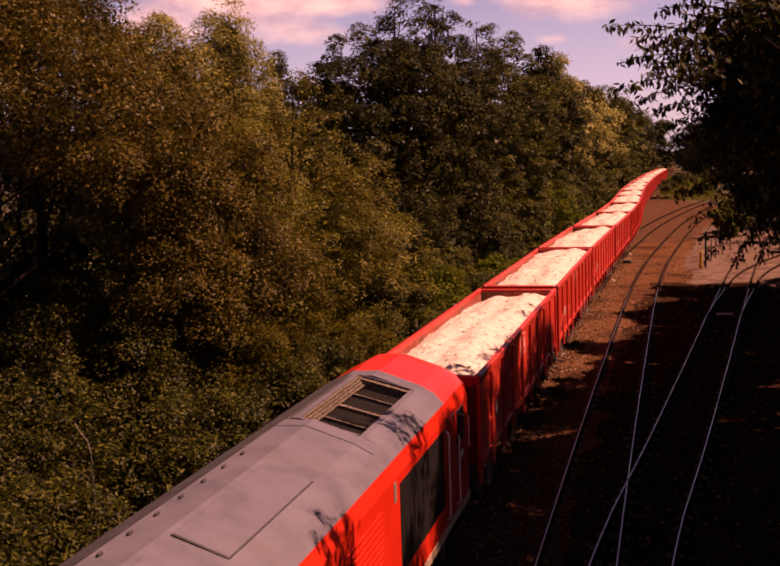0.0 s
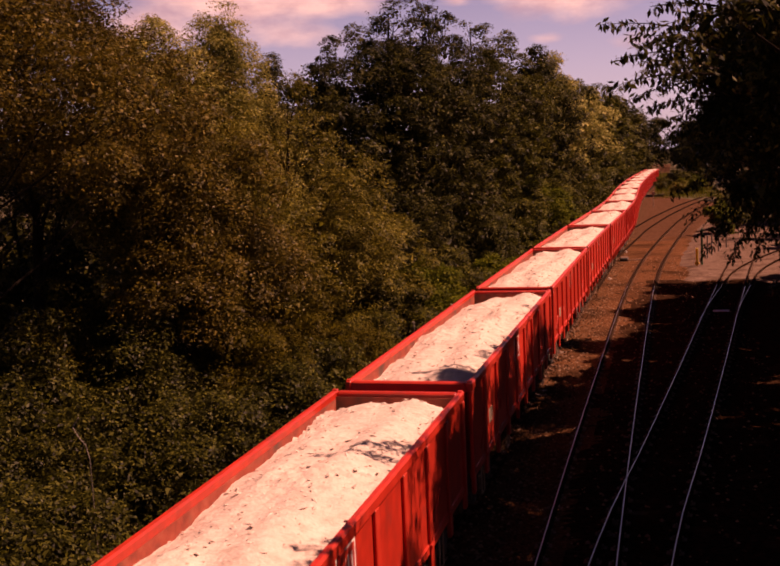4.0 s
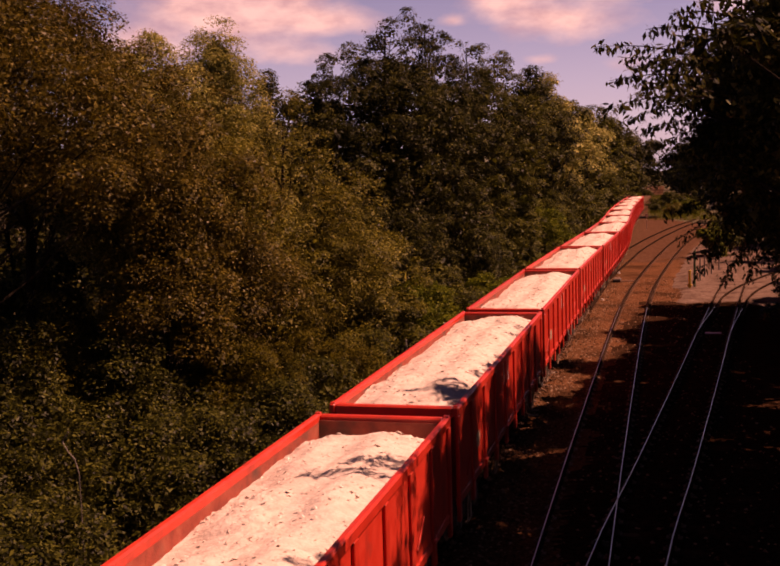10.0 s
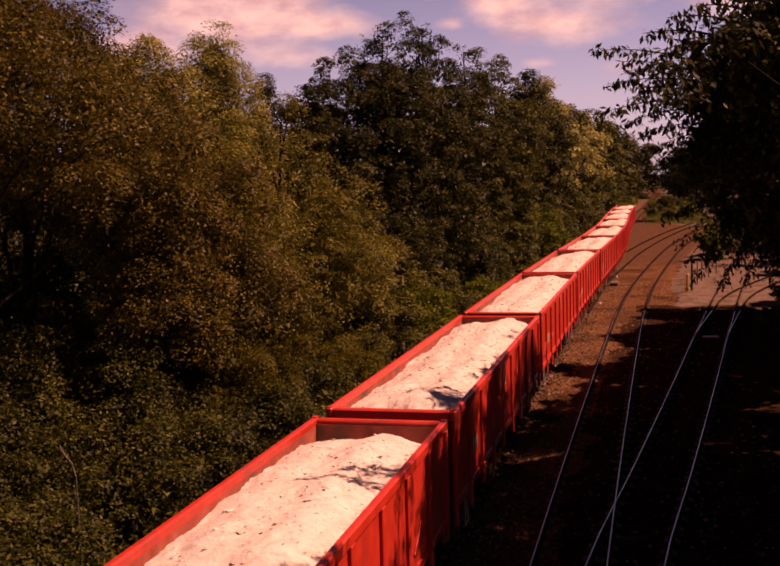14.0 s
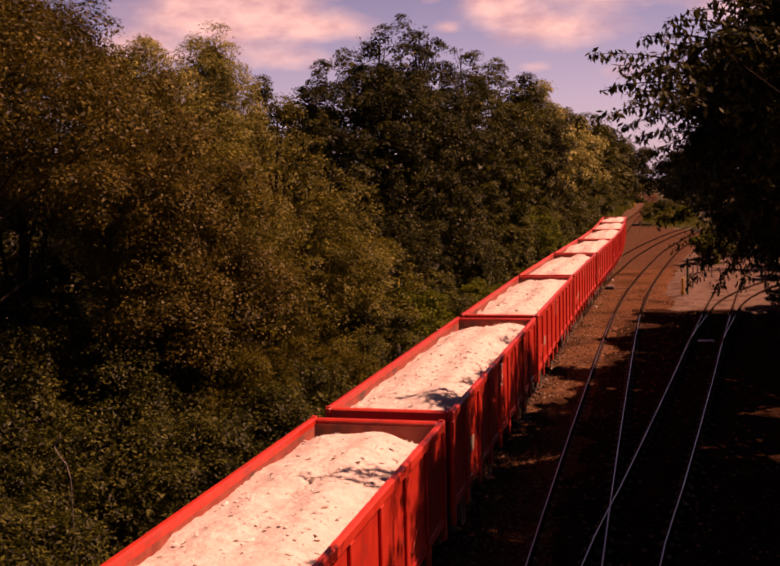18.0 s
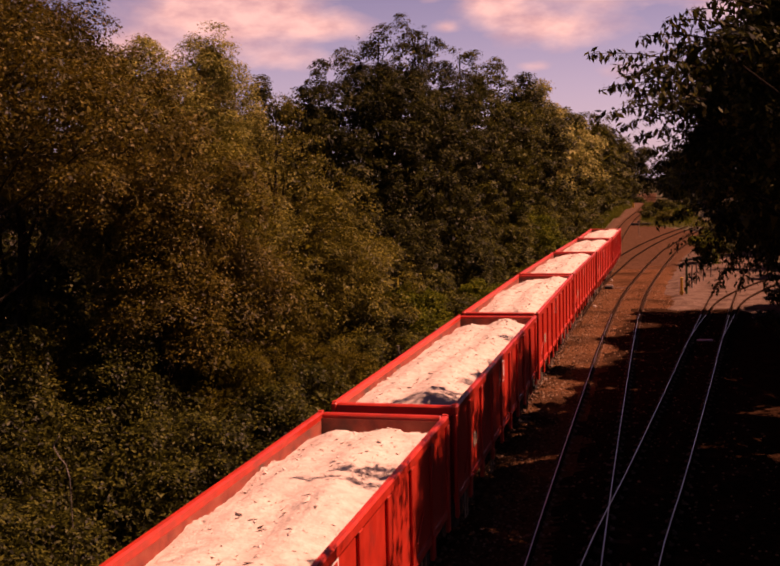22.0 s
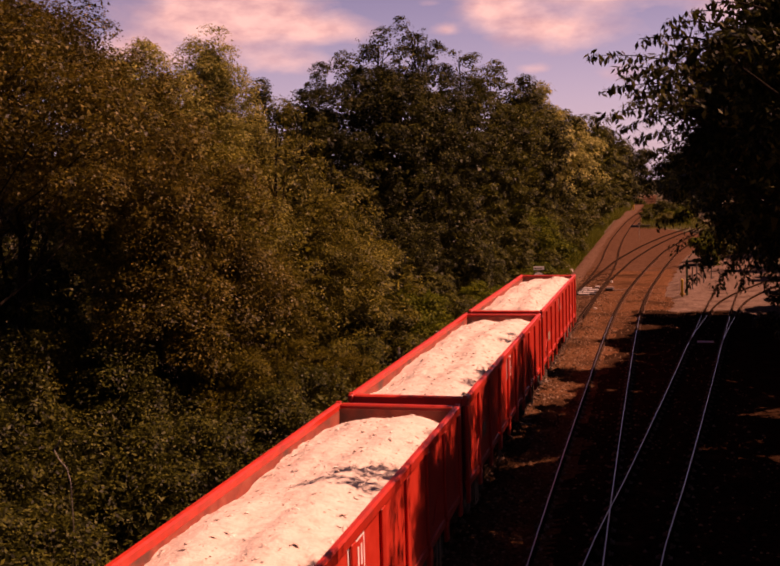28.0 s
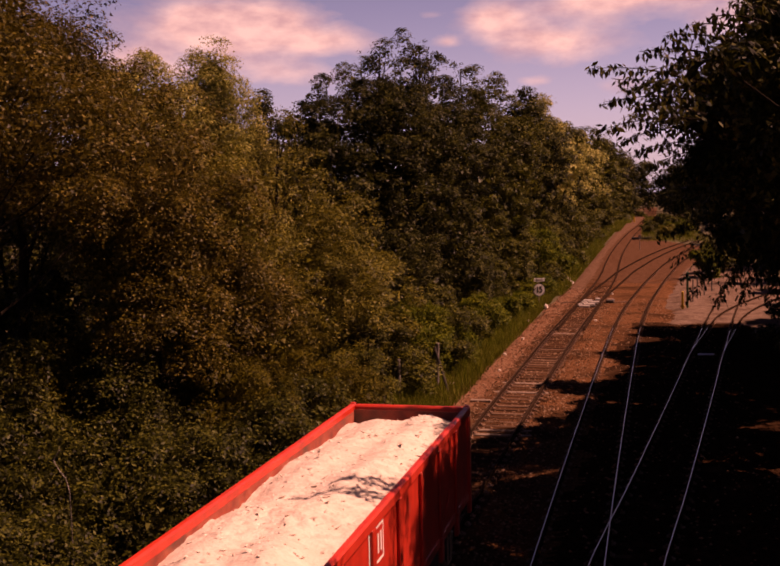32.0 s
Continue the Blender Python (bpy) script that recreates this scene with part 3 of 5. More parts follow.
for x, y, h, r, lx, ly in ((-8.55, 42.8, 1.75, 0.08, 3, 2), (-9.3, 39.2, 1.6, 0.06, 1, 0), (-9.2, 36.2, 1.3, 0.06, -1, 2), (-9.4, 33, 1.5, 0.07, 2, 1)):
    g = Geo().tube((0, 0, -0.4), (0, 0, h), r, r * 0.9, 8)
    tagged(new("fence_post", g.mesh("fence_post", POST_WOOD)), "weathered leaning timber fence post in undergrowth", "fence post", "old boundary fence posts").matrix_world = pose(x, y, 0, lx, ly, 0)
tagged(new("fence_post", Geo().tube((0, 0, -0.3), (0, 0, 1.75), 0.07, 0.05, 8).mesh("fence_strut", DARK)), "dark slanting fence strut in undergrowth", "fence post", "old boundary fence posts").matrix_world = pose(-8.0, 42.0, 0, 0, -16, 0)

tagged(new("timber_plank", Geo().box(-6.75, -5.95, 40.1, 40.36, -0.2, -0.08, 0.02).mesh("timber_plank", CONCRETE)), "pale timber plank lying in the ballast", "plank")
tagged(new("marker_bar", Geo().box(2.2, 2.95, 53.0, 53.16, -0.18, -0.09, 0.02).mesh("marker_bar", WHITE)), "white bar lying between siding rails", "marker")
for i, (x, y, r) in enumerate(((-8.1, 43.4, 0.16), (-7.1, 74.6, 0.2), (-6.75, 94.6, 0.22), (-6.9, 91.0, 0.18), (-7.2, 97.5, 0.25), (-7.4, 66.0, 0.14), (-6.8, 58.0, 0.1), (-7.0, 52.2, 0.1), (-6.6, 47.3, 0.09), (-3.3, 66.5, 0.12), (-2.9, 84.0, 0.12))):
    rng2 = random.Random(900 + i)
    g = Geo()
    ring = [(math.cos(a * math.pi / 3), math.sin(a * math.pi / 3)) for a in range(6)]
    pts = [(x, y, -0.15 + 1.1 * r)] + [(x + r * c * rng2.uniform(0.6, 0.8), y + r * s * rng2.uniform(0.6, 0.8), -0.15 + r * rng2.uniform(0.6, 0.85)) for c, s in ring] + [(x + r * c * rng2.uniform(0.9, 1.2), y + r * s * rng2.uniform(0.9, 1.2), -0.22) for c, s in ring]
    g.add(pts, [(0, 1 + a, 1 + (a + 1) % 6) for a in range(6)] + [(1 + a, 7 + a, 7 + (a + 1) % 6, 1 + (a + 1) % 6) for a in range(6)])
    tagged(new("pale_rock", g.mesh("pale_rock", LUMP)), "pale rough rock beside the ballast", "rock", "lineside rocks")
trough = thing("cable_trough", "dark raised cable trough between far tracks", "cable trough")
part("duct", Geo().box(-3.0, 0.2, 177.8, 178.3, -0.1, 0.28, 0.03).mesh("duct", DARK), trough)
for x in (-2.6, -1.4, -0.2):
    part("leg", Geo().box(x - 0.08, x + 0.08, 177.9, 178.2, -0.35, -0.09, 0.02).mesh("leg", DARK), trough)
stake = thing("lineside_stake", "thin grey stake with small plate", "stake")
part("pole", Geo().tube((-1.4, 147.5, -0.3), (-1.4, 147.5, 1.9), 0.05).mesh("pole", DUSTY), stake)
part("plate", Geo().box(-1.6, -1.2, 147.42, 147.45, 1.5, 1.9, 0.01).mesh("plate", DUSTY), stake)
tagged(new("orange_marker", Geo().box(-4.25, -3.85, 279.8, 280.1, -0.3, 1.1, 0.05).mesh("orange_marker", YELLOW)), "small orange marker at far trackside", "marker")
twig = Geo()
curve = [Vector((-9.23, 15.40, 3.08)), Vector((-9.29, 15.40, 3.31)), Vector((-9.41, 15.40, 3.44)), Vector((-9.50, 15.40, 3.60)), Vector((-9.38, 15.40, 3.77))]
for a, b in zip(curve, curve[1:]):
    twig.tube(a, b, 0.009, 0.008, 6)
twig.tube((-9.5, 15.9, 0.0), (-9.4, 15.7, 1.8), 0.014, 0.011, 6).tube((-9.4, 15.7, 1.8), curve[0], 0.011, 0.009, 6)
tagged(new("dead_branch", twig.mesh("dead_branch", POST_WOOD)), "bare curved pale branch sticking out of brambles", "branch")

# ---- the train ----
PITCH, HALF = 15.5, 7.36      # wagon spacing over couplings; half the box
WB = 2.7 / 2
Z_RIM, Z_FLOOR, Z_SILL = 3.2, 1.25, 1.30


def wheelset_mesh():
    g = Geo().tube((-0.95, 0, 0), (0.95, 0, 0), 0.085, n=10)
    for s in (-1, 1):
        x = s * 0.7525
        g.tube((x - 0.065, 0, 0), (x + 0.065, 0, 0), 0.42, n=28)
        g.tube((x - s * 0.065 - 0.015, 0, 0), (x - s * 0.065 + 0.015, 0, 0), 0.455, n=28)
        g.box(x + s * 0.068 - 0.004, x + s * 0.068 + 0.004, -0.3, 0.3, -0.05, 0.05)
    return g.mesh("wheelset", RUST, smooth=False)


WHEELSET = wheelset_mesh()
BOGIE_FRAME = (Geo().box(-1.08, -0.92, -1.35, 1.35, 0.42, 0.72, 0.05).box(0.92, 1.08, -1.35, 1.35, 0.42, 0.72, 0.05).box(-1.0, 1.0, -0.2, 0.2, 0.5, 0.8, 0.04)
               .box(-1.12, -0.9, -1.12, -0.78, 0.28, 0.6, 0.05).box(-1.12, -0.9, 0.78, 1.12, 0.28, 0.6, 0.05).box(0.9, 1.12, -1.12, -0.78, 0.28, 0.6, 0.05).box(0.9, 1.12, 0.78, 1.12, 0.28, 0.6, 0.05)
               .mesh("bogie_frame", DARK))
def spring_mesh():
    """A coil spring, as one ridged column."""
    g, n, rows = Geo(), 10, [(0.36, 0.09)]
    for i in range(7):
        rows += [(0.36 + 0.05 * i, 0.11), (0.385 + 0.05 * i, 0.11), (0.395 + 0.05 * i, 0.085)]
    g.add([(r * math.cos(2 * math.pi * k / n), r * math.sin(2 * math.pi * k / n), z) for z, r in rows for k in range(n)],
          [(i * n + k, i * n + (k + 1) % n, (i + 1) * n + (k + 1) % n, (i + 1) * n + k) for i in range(len(rows) - 1) for k in range(n)] + [tuple(range(n)), tuple((len(rows) - 1) * n + k for k in range(n))])
    return g.mesh("spring", RUST)


SPRING = spring_mesh()


def bogie(parent, y, spins):
    b = part("bogie", BOGIE_FRAME, parent, "dark cast bogie")
    b.matrix_local = pose(0, y, 0)
    for dy in (-0.95, 0.95):
        w = part("wheelset", WHEELSET, b, m=pose(0, dy, 0.455))
        spins.append((w, dy))
    for sx2 in (-1.0, 1.0):
        for dy in (-0.25, 0.25):
            part("spring", SPRING, b, m=pose(sx2, dy, 0))
    return b


def buffer_mesh():
    return Geo().tube((0, 0, 0), (0, 0.32, 0), 0.11, n=12).tube((0, 0.3, 0), (0, 0.36, 0), 0.2, 0.2, n=16).mesh("buffer", DARK)


BUFFER = buffer_mesh()
RIB = (Geo().box(0, 0.058, -0.10, 0.10, 1.26, Z_RIM - 0.19, 0.012).box(-0.01, 0.07, -0.11, 0.11, 0.84, 1.27, 0.015)
       .box(0.0, 0.085, -0.12, 0.12, 1.24, 1.32, 0.01).mesh("rib", RED))
SIDE = Geo().box(-0.03, 0.0, -HALF + 0.1, HALF - 0.1, Z_SILL, Z_RIM - 0.12, 0.004).mesh("side_panel", RED)
SIDE_INNER = Geo().box(-0.012, 0.0, -HALF + 0.16, HALF - 0.16, Z_FLOOR, Z_RIM - 0.14, 0.0).mesh("side_lining", RED_INNER)
TOP_RAIL = Geo().box(-0.13, 0.0, -HALF, HALF, Z_RIM - 0.2, Z_RIM, 0.03).mesh("top_rail", RED)
SOLE = Geo().box(-0.06, 0.03, -HALF + 0.1, HALF - 0.1, Z_SILL - 0.16, Z_SILL + 0.02, 0.02).mesh("sole_bar", RED)
END_BEAM = Geo().box(-WB + 0.13, WB - 0.13, -0.09, 0.09, Z_RIM - 0.24, Z_RIM - 0.015, 0.03).mesh("end_beam", RED)
END_WALL = Geo().box(-WB + 0.1, WB - 0.1, -0.02, 0.02, Z_FLOOR, Z_RIM - 0.2, 0.0).mesh("end_wall", RED_SHADE)
END_LINING = Geo().box(-WB + 0.13, WB - 0.13, -0.008, 0.008, Z_FLOOR + 0.05, Z_RIM - 0.1, 0.0).mesh("end_lining", RED_INNER)
CORNER = Geo().box(-0.06, 0.02, -0.09, 0.09, Z_SILL - 0.45, Z_RIM - 0.19, 0.02).mesh("corner_post", RED)
CAP = Geo().box(-0.055, 0.055, -0.06, 0.06, 0, 0.024, 0.01).mesh("corner_cap", RED)
END_PANEL = Geo().box(-0.88, 0.88, -0.05, 0.15, 1.75, Z_RIM - 0.24, 0.02).mesh("end_panel", RED)
END_RIB = Geo().box(-0.09, 0.09, -0.2, 0.0, Z_FLOOR - 0.1, 1.77, 0.02).mesh("end_rib", RED)
FLOOR_PLATE = Geo().box(-WB + 0.08, WB - 0.08, -HALF + 0.12, HALF - 0.12, Z_FLOOR - 0.1, Z_FLOOR, 0.0).mesh("floor_plate", DARK)
SPINE = Geo().box(-0.35, 0.35, -HALF + 0.2, HALF - 0.2, 0.8, Z_FLOOR - 0.1, 0.03).box(-1.2, 1.2, -HALF + 0.02, -HALF + 0.22, 0.85, Z_FLOOR, 0.02).box(-1.2, 1.2, HALF - 0.22, HALF - 0.02, 0.85, Z_FLOOR, 0.02).mesh("underframe", DARK)
BRAKE = Geo().tube((-0.6, 0, 0.72), (0.6, 0, 0.72), 0.19, n=14).box(-0.9, -0.5, -0.4, -0.1, 0.5, 0.8, 0.03).mesh("brake_gear", DARK)
STEP = Geo().pipe([(0, -0.16, 1.1), (0, -0.16, 0.45), (0, 0.16, 0.45), (0, 0.16, 1.1)], 0.018).mesh("step_iron", DUSTY)
PLATE = Geo().box(0, 0.006, -0.055, 0.055, -0.13, 0.13).mesh("label_plate", CONCRETE)
PANEL = Geo().box(0, 0.008, -0.24, 0.24, -0.16, 0.16).mesh("data_panel", DUSTY)
EMBLEM = Geo()
for size, slot in ((1.0, 0), (0.88, 1)):
    EMBLEM.box(0, 0.004 + 0.002 * slot, -0.42 * size, 0.42 * size, -0.29 + 0.05 * slot, 0.29 - 0.05 * slot, slot=slot)
EMBLEM = EMBLEM.mesh("emblem", WHITE, RED)
LETTER = Geo().box(0, 0.004, -0.032, 0.032, -0.15, 0.15).mesh("letter_bar", WHITE)
COUPLER = Geo().box(-0.05, 0.05, -0.42, 0.02, 0.9, 1.02, 0.02).tube((0, -0.4, 0.96), (0, -0.3, 0.75), 0.04).mesh("coupling", DARK)
LEVER = Geo().box(0, 0.03, -0.34, 0.34, -0.035, 0.035, 0.01, pose(0, 0, 0, 38, 0, 0)).mesh("lever", RED)
HANDRAIL = Geo().pipe([(0, 0, 0.0), (0, -0.08, 0.02), (0, -0.08, 0.62), (0, 0, 0.64)], 0.016).mesh("handrail", WHITE)


def wagon(index, spins):
    w = thing("stone_wagon", "red bogie box wagon with ribbed sides loaded with pale stone", "wagon", "wagons of the train")
    rng = random.Random(100 + index)
    part("floor_plate", FLOOR_PLATE, w)
    part("underframe", SPINE, w, "dark underframe")
    part("brake_gear", BRAKE, w, m=pose(0, rng.uniform(-1, 1), 0))
    for s in (-1, 1):
        flip = Matrix.Identity(4) if s > 0 else Matrix.Rotation(math.pi, 4, "Z")
        def side(name, mesh, x, y, label="", z=0.0):
            return part(name, mesh, w, label, m=Matrix.Translation((s * x, y, z)) @ flip)
        side("side_panel", SIDE, WB - 0.062, 0)
        side("side_lining", SIDE_INNER, WB - 0.125, 0, "worn inner face, scuffed and stained")
        side("top_rail", TOP_RAIL, WB, 0)
        side("sole_bar", SOLE, WB - 0.06, 0)
        for i in range(8):
            side("rib", RIB, WB - 0.062, -HALF + (i + 1) * 2 * HALF / 9)
        for y in (-HALF + 0.09, HALF - 0.09):
            side("corner_post", CORNER, WB - 0.02, y)
            side("corner_cap", CAP, WB - 0.07, y, z=Z_RIM - 0.004)
        for y in (-5.9, -2.2, 5.2):
            side("step_iron", STEP, WB - 0.1, y, "pale steel step")
        for y in (-HALF + 1.3, -HALF + 3.6, HALF - 2.6):
            side("lever", LEVER, WB - 0.060, y, z=1.75)
        side("label_plate", PLATE, WB - 0.060, s * (-HALF + 0.38), "small cream label plate", z=2.72)
        side("data_panel", PANEL, WB - 0.060, s * (-HALF + 2.45), "dusty data panel", z=1.95)
        side("emblem", EMBLEM, WB - 0.060, s * (-HALF + 6.81), "white outlined operator emblem", z=2.68)
        for dy in (-0.235, -0.06, 0.085, 0.245):
            side("letter_bar", LETTER, WB - 0.053, s * (-HALF + 6.81) + dy, z=2.68)
    for e in (-1, 1):
        flip = Matrix.Identity(4) if e < 0 else Matrix.Rotation(math.pi, 4, "Z")
        def end(name, mesh, x, y, label="", z=0.0):
            return part(name, mesh, w, label, m=Matrix.Translation((x, e * y, z)) @ flip)
        end("end_beam", END_BEAM, 0, HALF - 0.1)
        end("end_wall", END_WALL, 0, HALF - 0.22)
        end("end_lining", END_LINING, 0, HALF - 0.255, "worn inner face, scuffed and stained")
        end("end_panel", END_PANEL, 0, HALF - 0.06)
        for x in (-0.45, 0.45):
            end("end_rib", END_RIB, x, HALF - 0.235)
        for x in (-0.87, 0.87):
            end("buffer", BUFFER, x, HALF - 0.05 if e < 0 else HALF - 0.05, z=1.05).matrix_local = Matrix.Translation((x, e * (HALF - 0.04), 1.05)) @ (Matrix.Identity(4) if e > 0 else Matrix.Rotation(math.pi, 4, "Z"))
        end("handrail", HANDRAIL, 1.1, HALF - 0.02, "white handrail", z=1.7)
        end("coupling", COUPLER, 0, HALF)
    for y in (-5.2, 5.2):
        bogie(w, y, spins)
    return w


def load(index):
    """The heap of stone: a long ridged mound with lumps lying on it."""
    rng = random.Random(500 + index)
    ox, oy = rng.uniform(0, 90), rng.uniform(0, 90)
    nx, ny = 42, 205
    hx, hy = WB - 0.14, HALF - 0.27
    a0, a1 = rng.uniform(0.2, 0.45), rng.uniform(0.3, 0.6)
    verts = []
    def height(x, y):
        u, v = x / hx, y / hy
        drift = 0.14 * math.sin(y * 0.55 + ox)
        ridge = 0.15 * math.exp(-((u + 0.42 + drift) / 0.42) ** 2) + 0.21 * math.exp(-((u - 0.40 + drift) / 0.40) ** 2) + 0.04 * u
        ends = a0 * max(0.0, (-v - 0.86) / 0.14) ** 1.2 + a1 * max(0.0, (v - 0.86) / 0.14) ** 1.2
        waves = 0.11 * noise.noise(Vector((ox + x * 0.35, oy + y * 0.5, 0))) + 0.08 * noise.noise(Vector((ox + x * 1.1, oy + y * 1.0, 3)))
        fine = 0.05 * (0.3 - abs(noise.noise(Vector((ox + x * 2.6, oy + y * 3.0, 7))))) + 0.028 * (0.3 - abs(noise.noise(Vector((ox + x * 6, oy + y * 7, 9)))))
        crust = noise.noise(Vector((ox + x * 1.7 + 0.3 * y, oy + y * 1.5, 11))) * 3.0 + noise.noise(Vector((ox + x * 5, oy + y * 5, 13))) * 0.8
        return Z_RIM - 0.23 - 0.10 * max(0.0, -u - 0.45) + 0.075 * min(1.0, max(0.0, 0.1 + 2.2 * noise.noise(Vector((ox + x * 0.9, oy + y * 0.6, 17))))) * (crust % 1.0) + ridge - ends + waves + fine
    for j in range(ny):
        for i in range(nx):
            x, y = -hx + 2 * hx * i / (nx - 1), -hy + 2 * hy * j / (ny - 1)
            verts.append((x, y, height(x, y)))
    faces = []
    for j in range(ny - 1):
        for i in range(nx - 1):
            k = j * nx + i
            faces += [(k, k + 1, k + nx + 1), (k, k + nx + 1, k + nx)]
    heap = thing("stone_load", "heaped pale limestone filling the red wagon", "stone load", "stone loads")
    tagged(part("stone_mass", raw_mesh("stone_mass", verts, faces, [STONE], smooth=False), heap))
    g = Geo()
    for i in range(620):
        x, y = rng.uniform(-hx + 0.05, hx - 0.05), rng.uniform(-hy, hy)
        r = 0.016 + 0.034 * rng.random() ** 3
        z = height(x, y)
        q = Euler((rng.uniform(0, 6), rng.uniform(0, 6), rng.uniform(0, 6))).to_matrix()
        pts = [Vector(p) * r * rng.uniform(0.7, 1.2) for p in ((1, 0, 0), (-1, 0, 0), (0, 1, 0), (0, -1, 0), (0, 0, 0.4), (0, 0, -0.4))]
        q = Euler((rng.uniform(-0.5, 0.5), rng.uniform(-0.5, 0.5), rng.uniform(0, 6))).to_matrix() @ Matrix.Diagonal((2.0, 1.0, 1.0))
        g.add([q @ p + Vector((x, y, z + 0.2 * r)) for p in pts], [(0, 2, 4), (2, 1, 4), (1, 3, 4), (3, 0, 4), (2, 0, 5), (1, 2, 5), (3, 1, 5), (0, 3, 5)])
    lumps = bpy.data.meshes.new("lumps")
    lumps.from_pydata(g.v, [], g.f)
    lumps.materials.append(LUMP)
    tagged(part("stone_lump", lumps, heap), kind="stuff")
    return heap


def locomotive(spins):
    """A long diesel with flat grey roof, red sides and a red band over the cab end."""
    lo = thing("diesel_locomotive", "red diesel locomotive with grey roof and red cab end", "locomotive")
    half = 10.35
    prof = [(1.32, 1.1), (1.32, 3.10), (1.25, 3.33), (1.08, 3.52), (0.80, 3.67), (0.05, 3.92)]
    left = [(-0.42, 3.905), (-0.95, 3.63), (-1.14, 3.43), (-1.27, 3.2), (-1.32, 3.05), (-1.32, 1.1)]
    full = prof + left

    def shell(y0, y1, pts, name, mat, label=""):
        g = Geo().sweep(pts, [(0, y0, 0, 0), (0, y1, 0, 0)])
        return part(name, g.mesh(name, mat), lo, label)

    body = [(1.32, 1.1), (1.32, 3.10), (1.25, 3.325), (-1.25, 3.325), (-1.32, 3.10), (-1.32, 1.1)]
    shell(-half + 2.2, half - 2.3, body, "body_side", LOCO_RED, "bright red body sides")
    roof = [(1.25, 3.329), (1.08, 3.52), (0.80, 3.67), (0.05, 3.92), (-0.42, 3.905), (-0.95, 3.63), (-1.14, 3.43), (-1.20, 3.329)]
    y_g0, y_g1 = half - 6.0, half - 2.75
    shell(-half + 2.0, y_g0, roof, "roof", LOCO_GREY, "dusty grey roof with sloping sides")
    shell(y_g1, half - 2.3, roof, "roof_bridge", LOCO_GREY)
    shell(y_g0, y_g1, [(-0.20, 3.329), (-0.20, 3.93), (-0.30, 3.93), (-0.30, 3.329)], "roof_ridge", LOCO_GREY)
    # far shoulder and slope carry their shade as a darker grey
    shell(y_g0, y_g1, [(-0.302, 3.329), (-0.302, 3.918), (-0.42, 3.905), (-0.95, 3.63), (-1.14, 3.43), (-1.20, 3.329)], "roof_shoulder", SHADED_GREY)
    shell(-half + 2.0, half - 2.32, [(-0.44, 3.902), (-0.96, 3.635), (-1.15, 3.435), (-1.17, 3.43), (-0.97, 3.646), (-0.44, 3.912)], "roof_slope", SHADED_GREY, "far slope of the roof, darkened for shade and dirt")
    joint = [(a, b + 0.004) for a, b in roof[1:-1]]
    shell(y_g0 - 0.42, y_g0 - 0.395, [(a, b - 0.02) for a, b in joint[::-1]] + joint, "roof_joint", BLACK)
    for s, inner, outer in ((1, -0.20, 0.74),):
        shell(y_g0, y_g1, [(s * 1.25, 3.329), (s * 1.08, 3.52), (s * 0.84, 3.655), (s * outer, 3.67), (s * outer, 3.329)], "roof_shoulder", LOCO_GREY)
        drop = (3.74, 3.50)
        shell(y_g0, y_g1, [(s * inner, 3.329), (s * inner, drop[0]), (s * outer, drop[1]), (s * outer, 3.329)], "fan_well", GRILLE, "dark radiator mesh in the roof opening")
        for i in range(3):
            y = y_g0 + (i + 1) * (y_g1 - y_g0) / 4
            w = 0.045 if i == 1 else 0.018
            shell(y - w, y + w, [(s * inner, drop[0] - 0.005), (s * inner, drop[0] + 0.06), (s * outer, drop[1] + 0.06), (s * outer, drop[1] - 0.005)], "cross_bar", LOUVRE)
        for i in range(4):
            row = Geo()
            a = s * (inner + 0.05 + 0.03 * (3 - i))
            for k in range(24):
                y = y_g0 + (k + 0.06) * (y_g1 - y_g0) / 24
                row.box(min(s * inner, a), max(s * inner, a), y, y + 0.119, 3.752 + 0.044 * i, 3.782 + 0.044 * i, 0.006)
            row.box(min(s * inner, a - 0.03), max(s * inner, a - 0.03), y_g0, y_g1, 3.745 + 0.044 * i, 3.776 + 0.044 * i)
            part("louvre", row.mesh("louvre", LOUVRE), lo)
        shell(y_g1 - 0.15, y_g1 - 0.03, [(s * inner, 3.72), (s * inner, 3.90), (s * outer, 3.655), (s * outer, 3.48)], "louvre", LOUVRE)
        for y in (y_g0, y_g1):
            shell(y - 0.03, y + 0.03, [(s * inner, 3.905), (s * inner, 3.945), (s * outer, 3.70), (s * outer, 3.66)], "opening_frame", LOCO_GREY)
    rings = []
    # cab end in red, rounded down towards the end wall
    cab = Geo()
    for y, k, drop in ((half - 2.3, 1.0, 0), (half - 0.75, 1.0, 0), (half - 0.35, 0.985, 0.05), (half - 0.08, 0.95, 0.22), (half, 0.9, 0.42)):
        rings.append([(a * k, y, b - drop * max(0.0, (b - 1.1) / 2.8) ** 2) for a, b in full])
    n = len(full)
    cab.add([p for r in rings for p in r], [(i * n + j, i * n + (j + 1) % n, (i + 1) * n + (j + 1) % n, (i + 1) * n + j) for i in range(4) for j in range(n)] + [tuple(reversed(range(n))), tuple(4 * n + j for j in range(n))])
    # the grey roof runs a little way into the cab
    part("cab", cab.mesh("cab", LOCO_RED), lo, "bright red cab end")
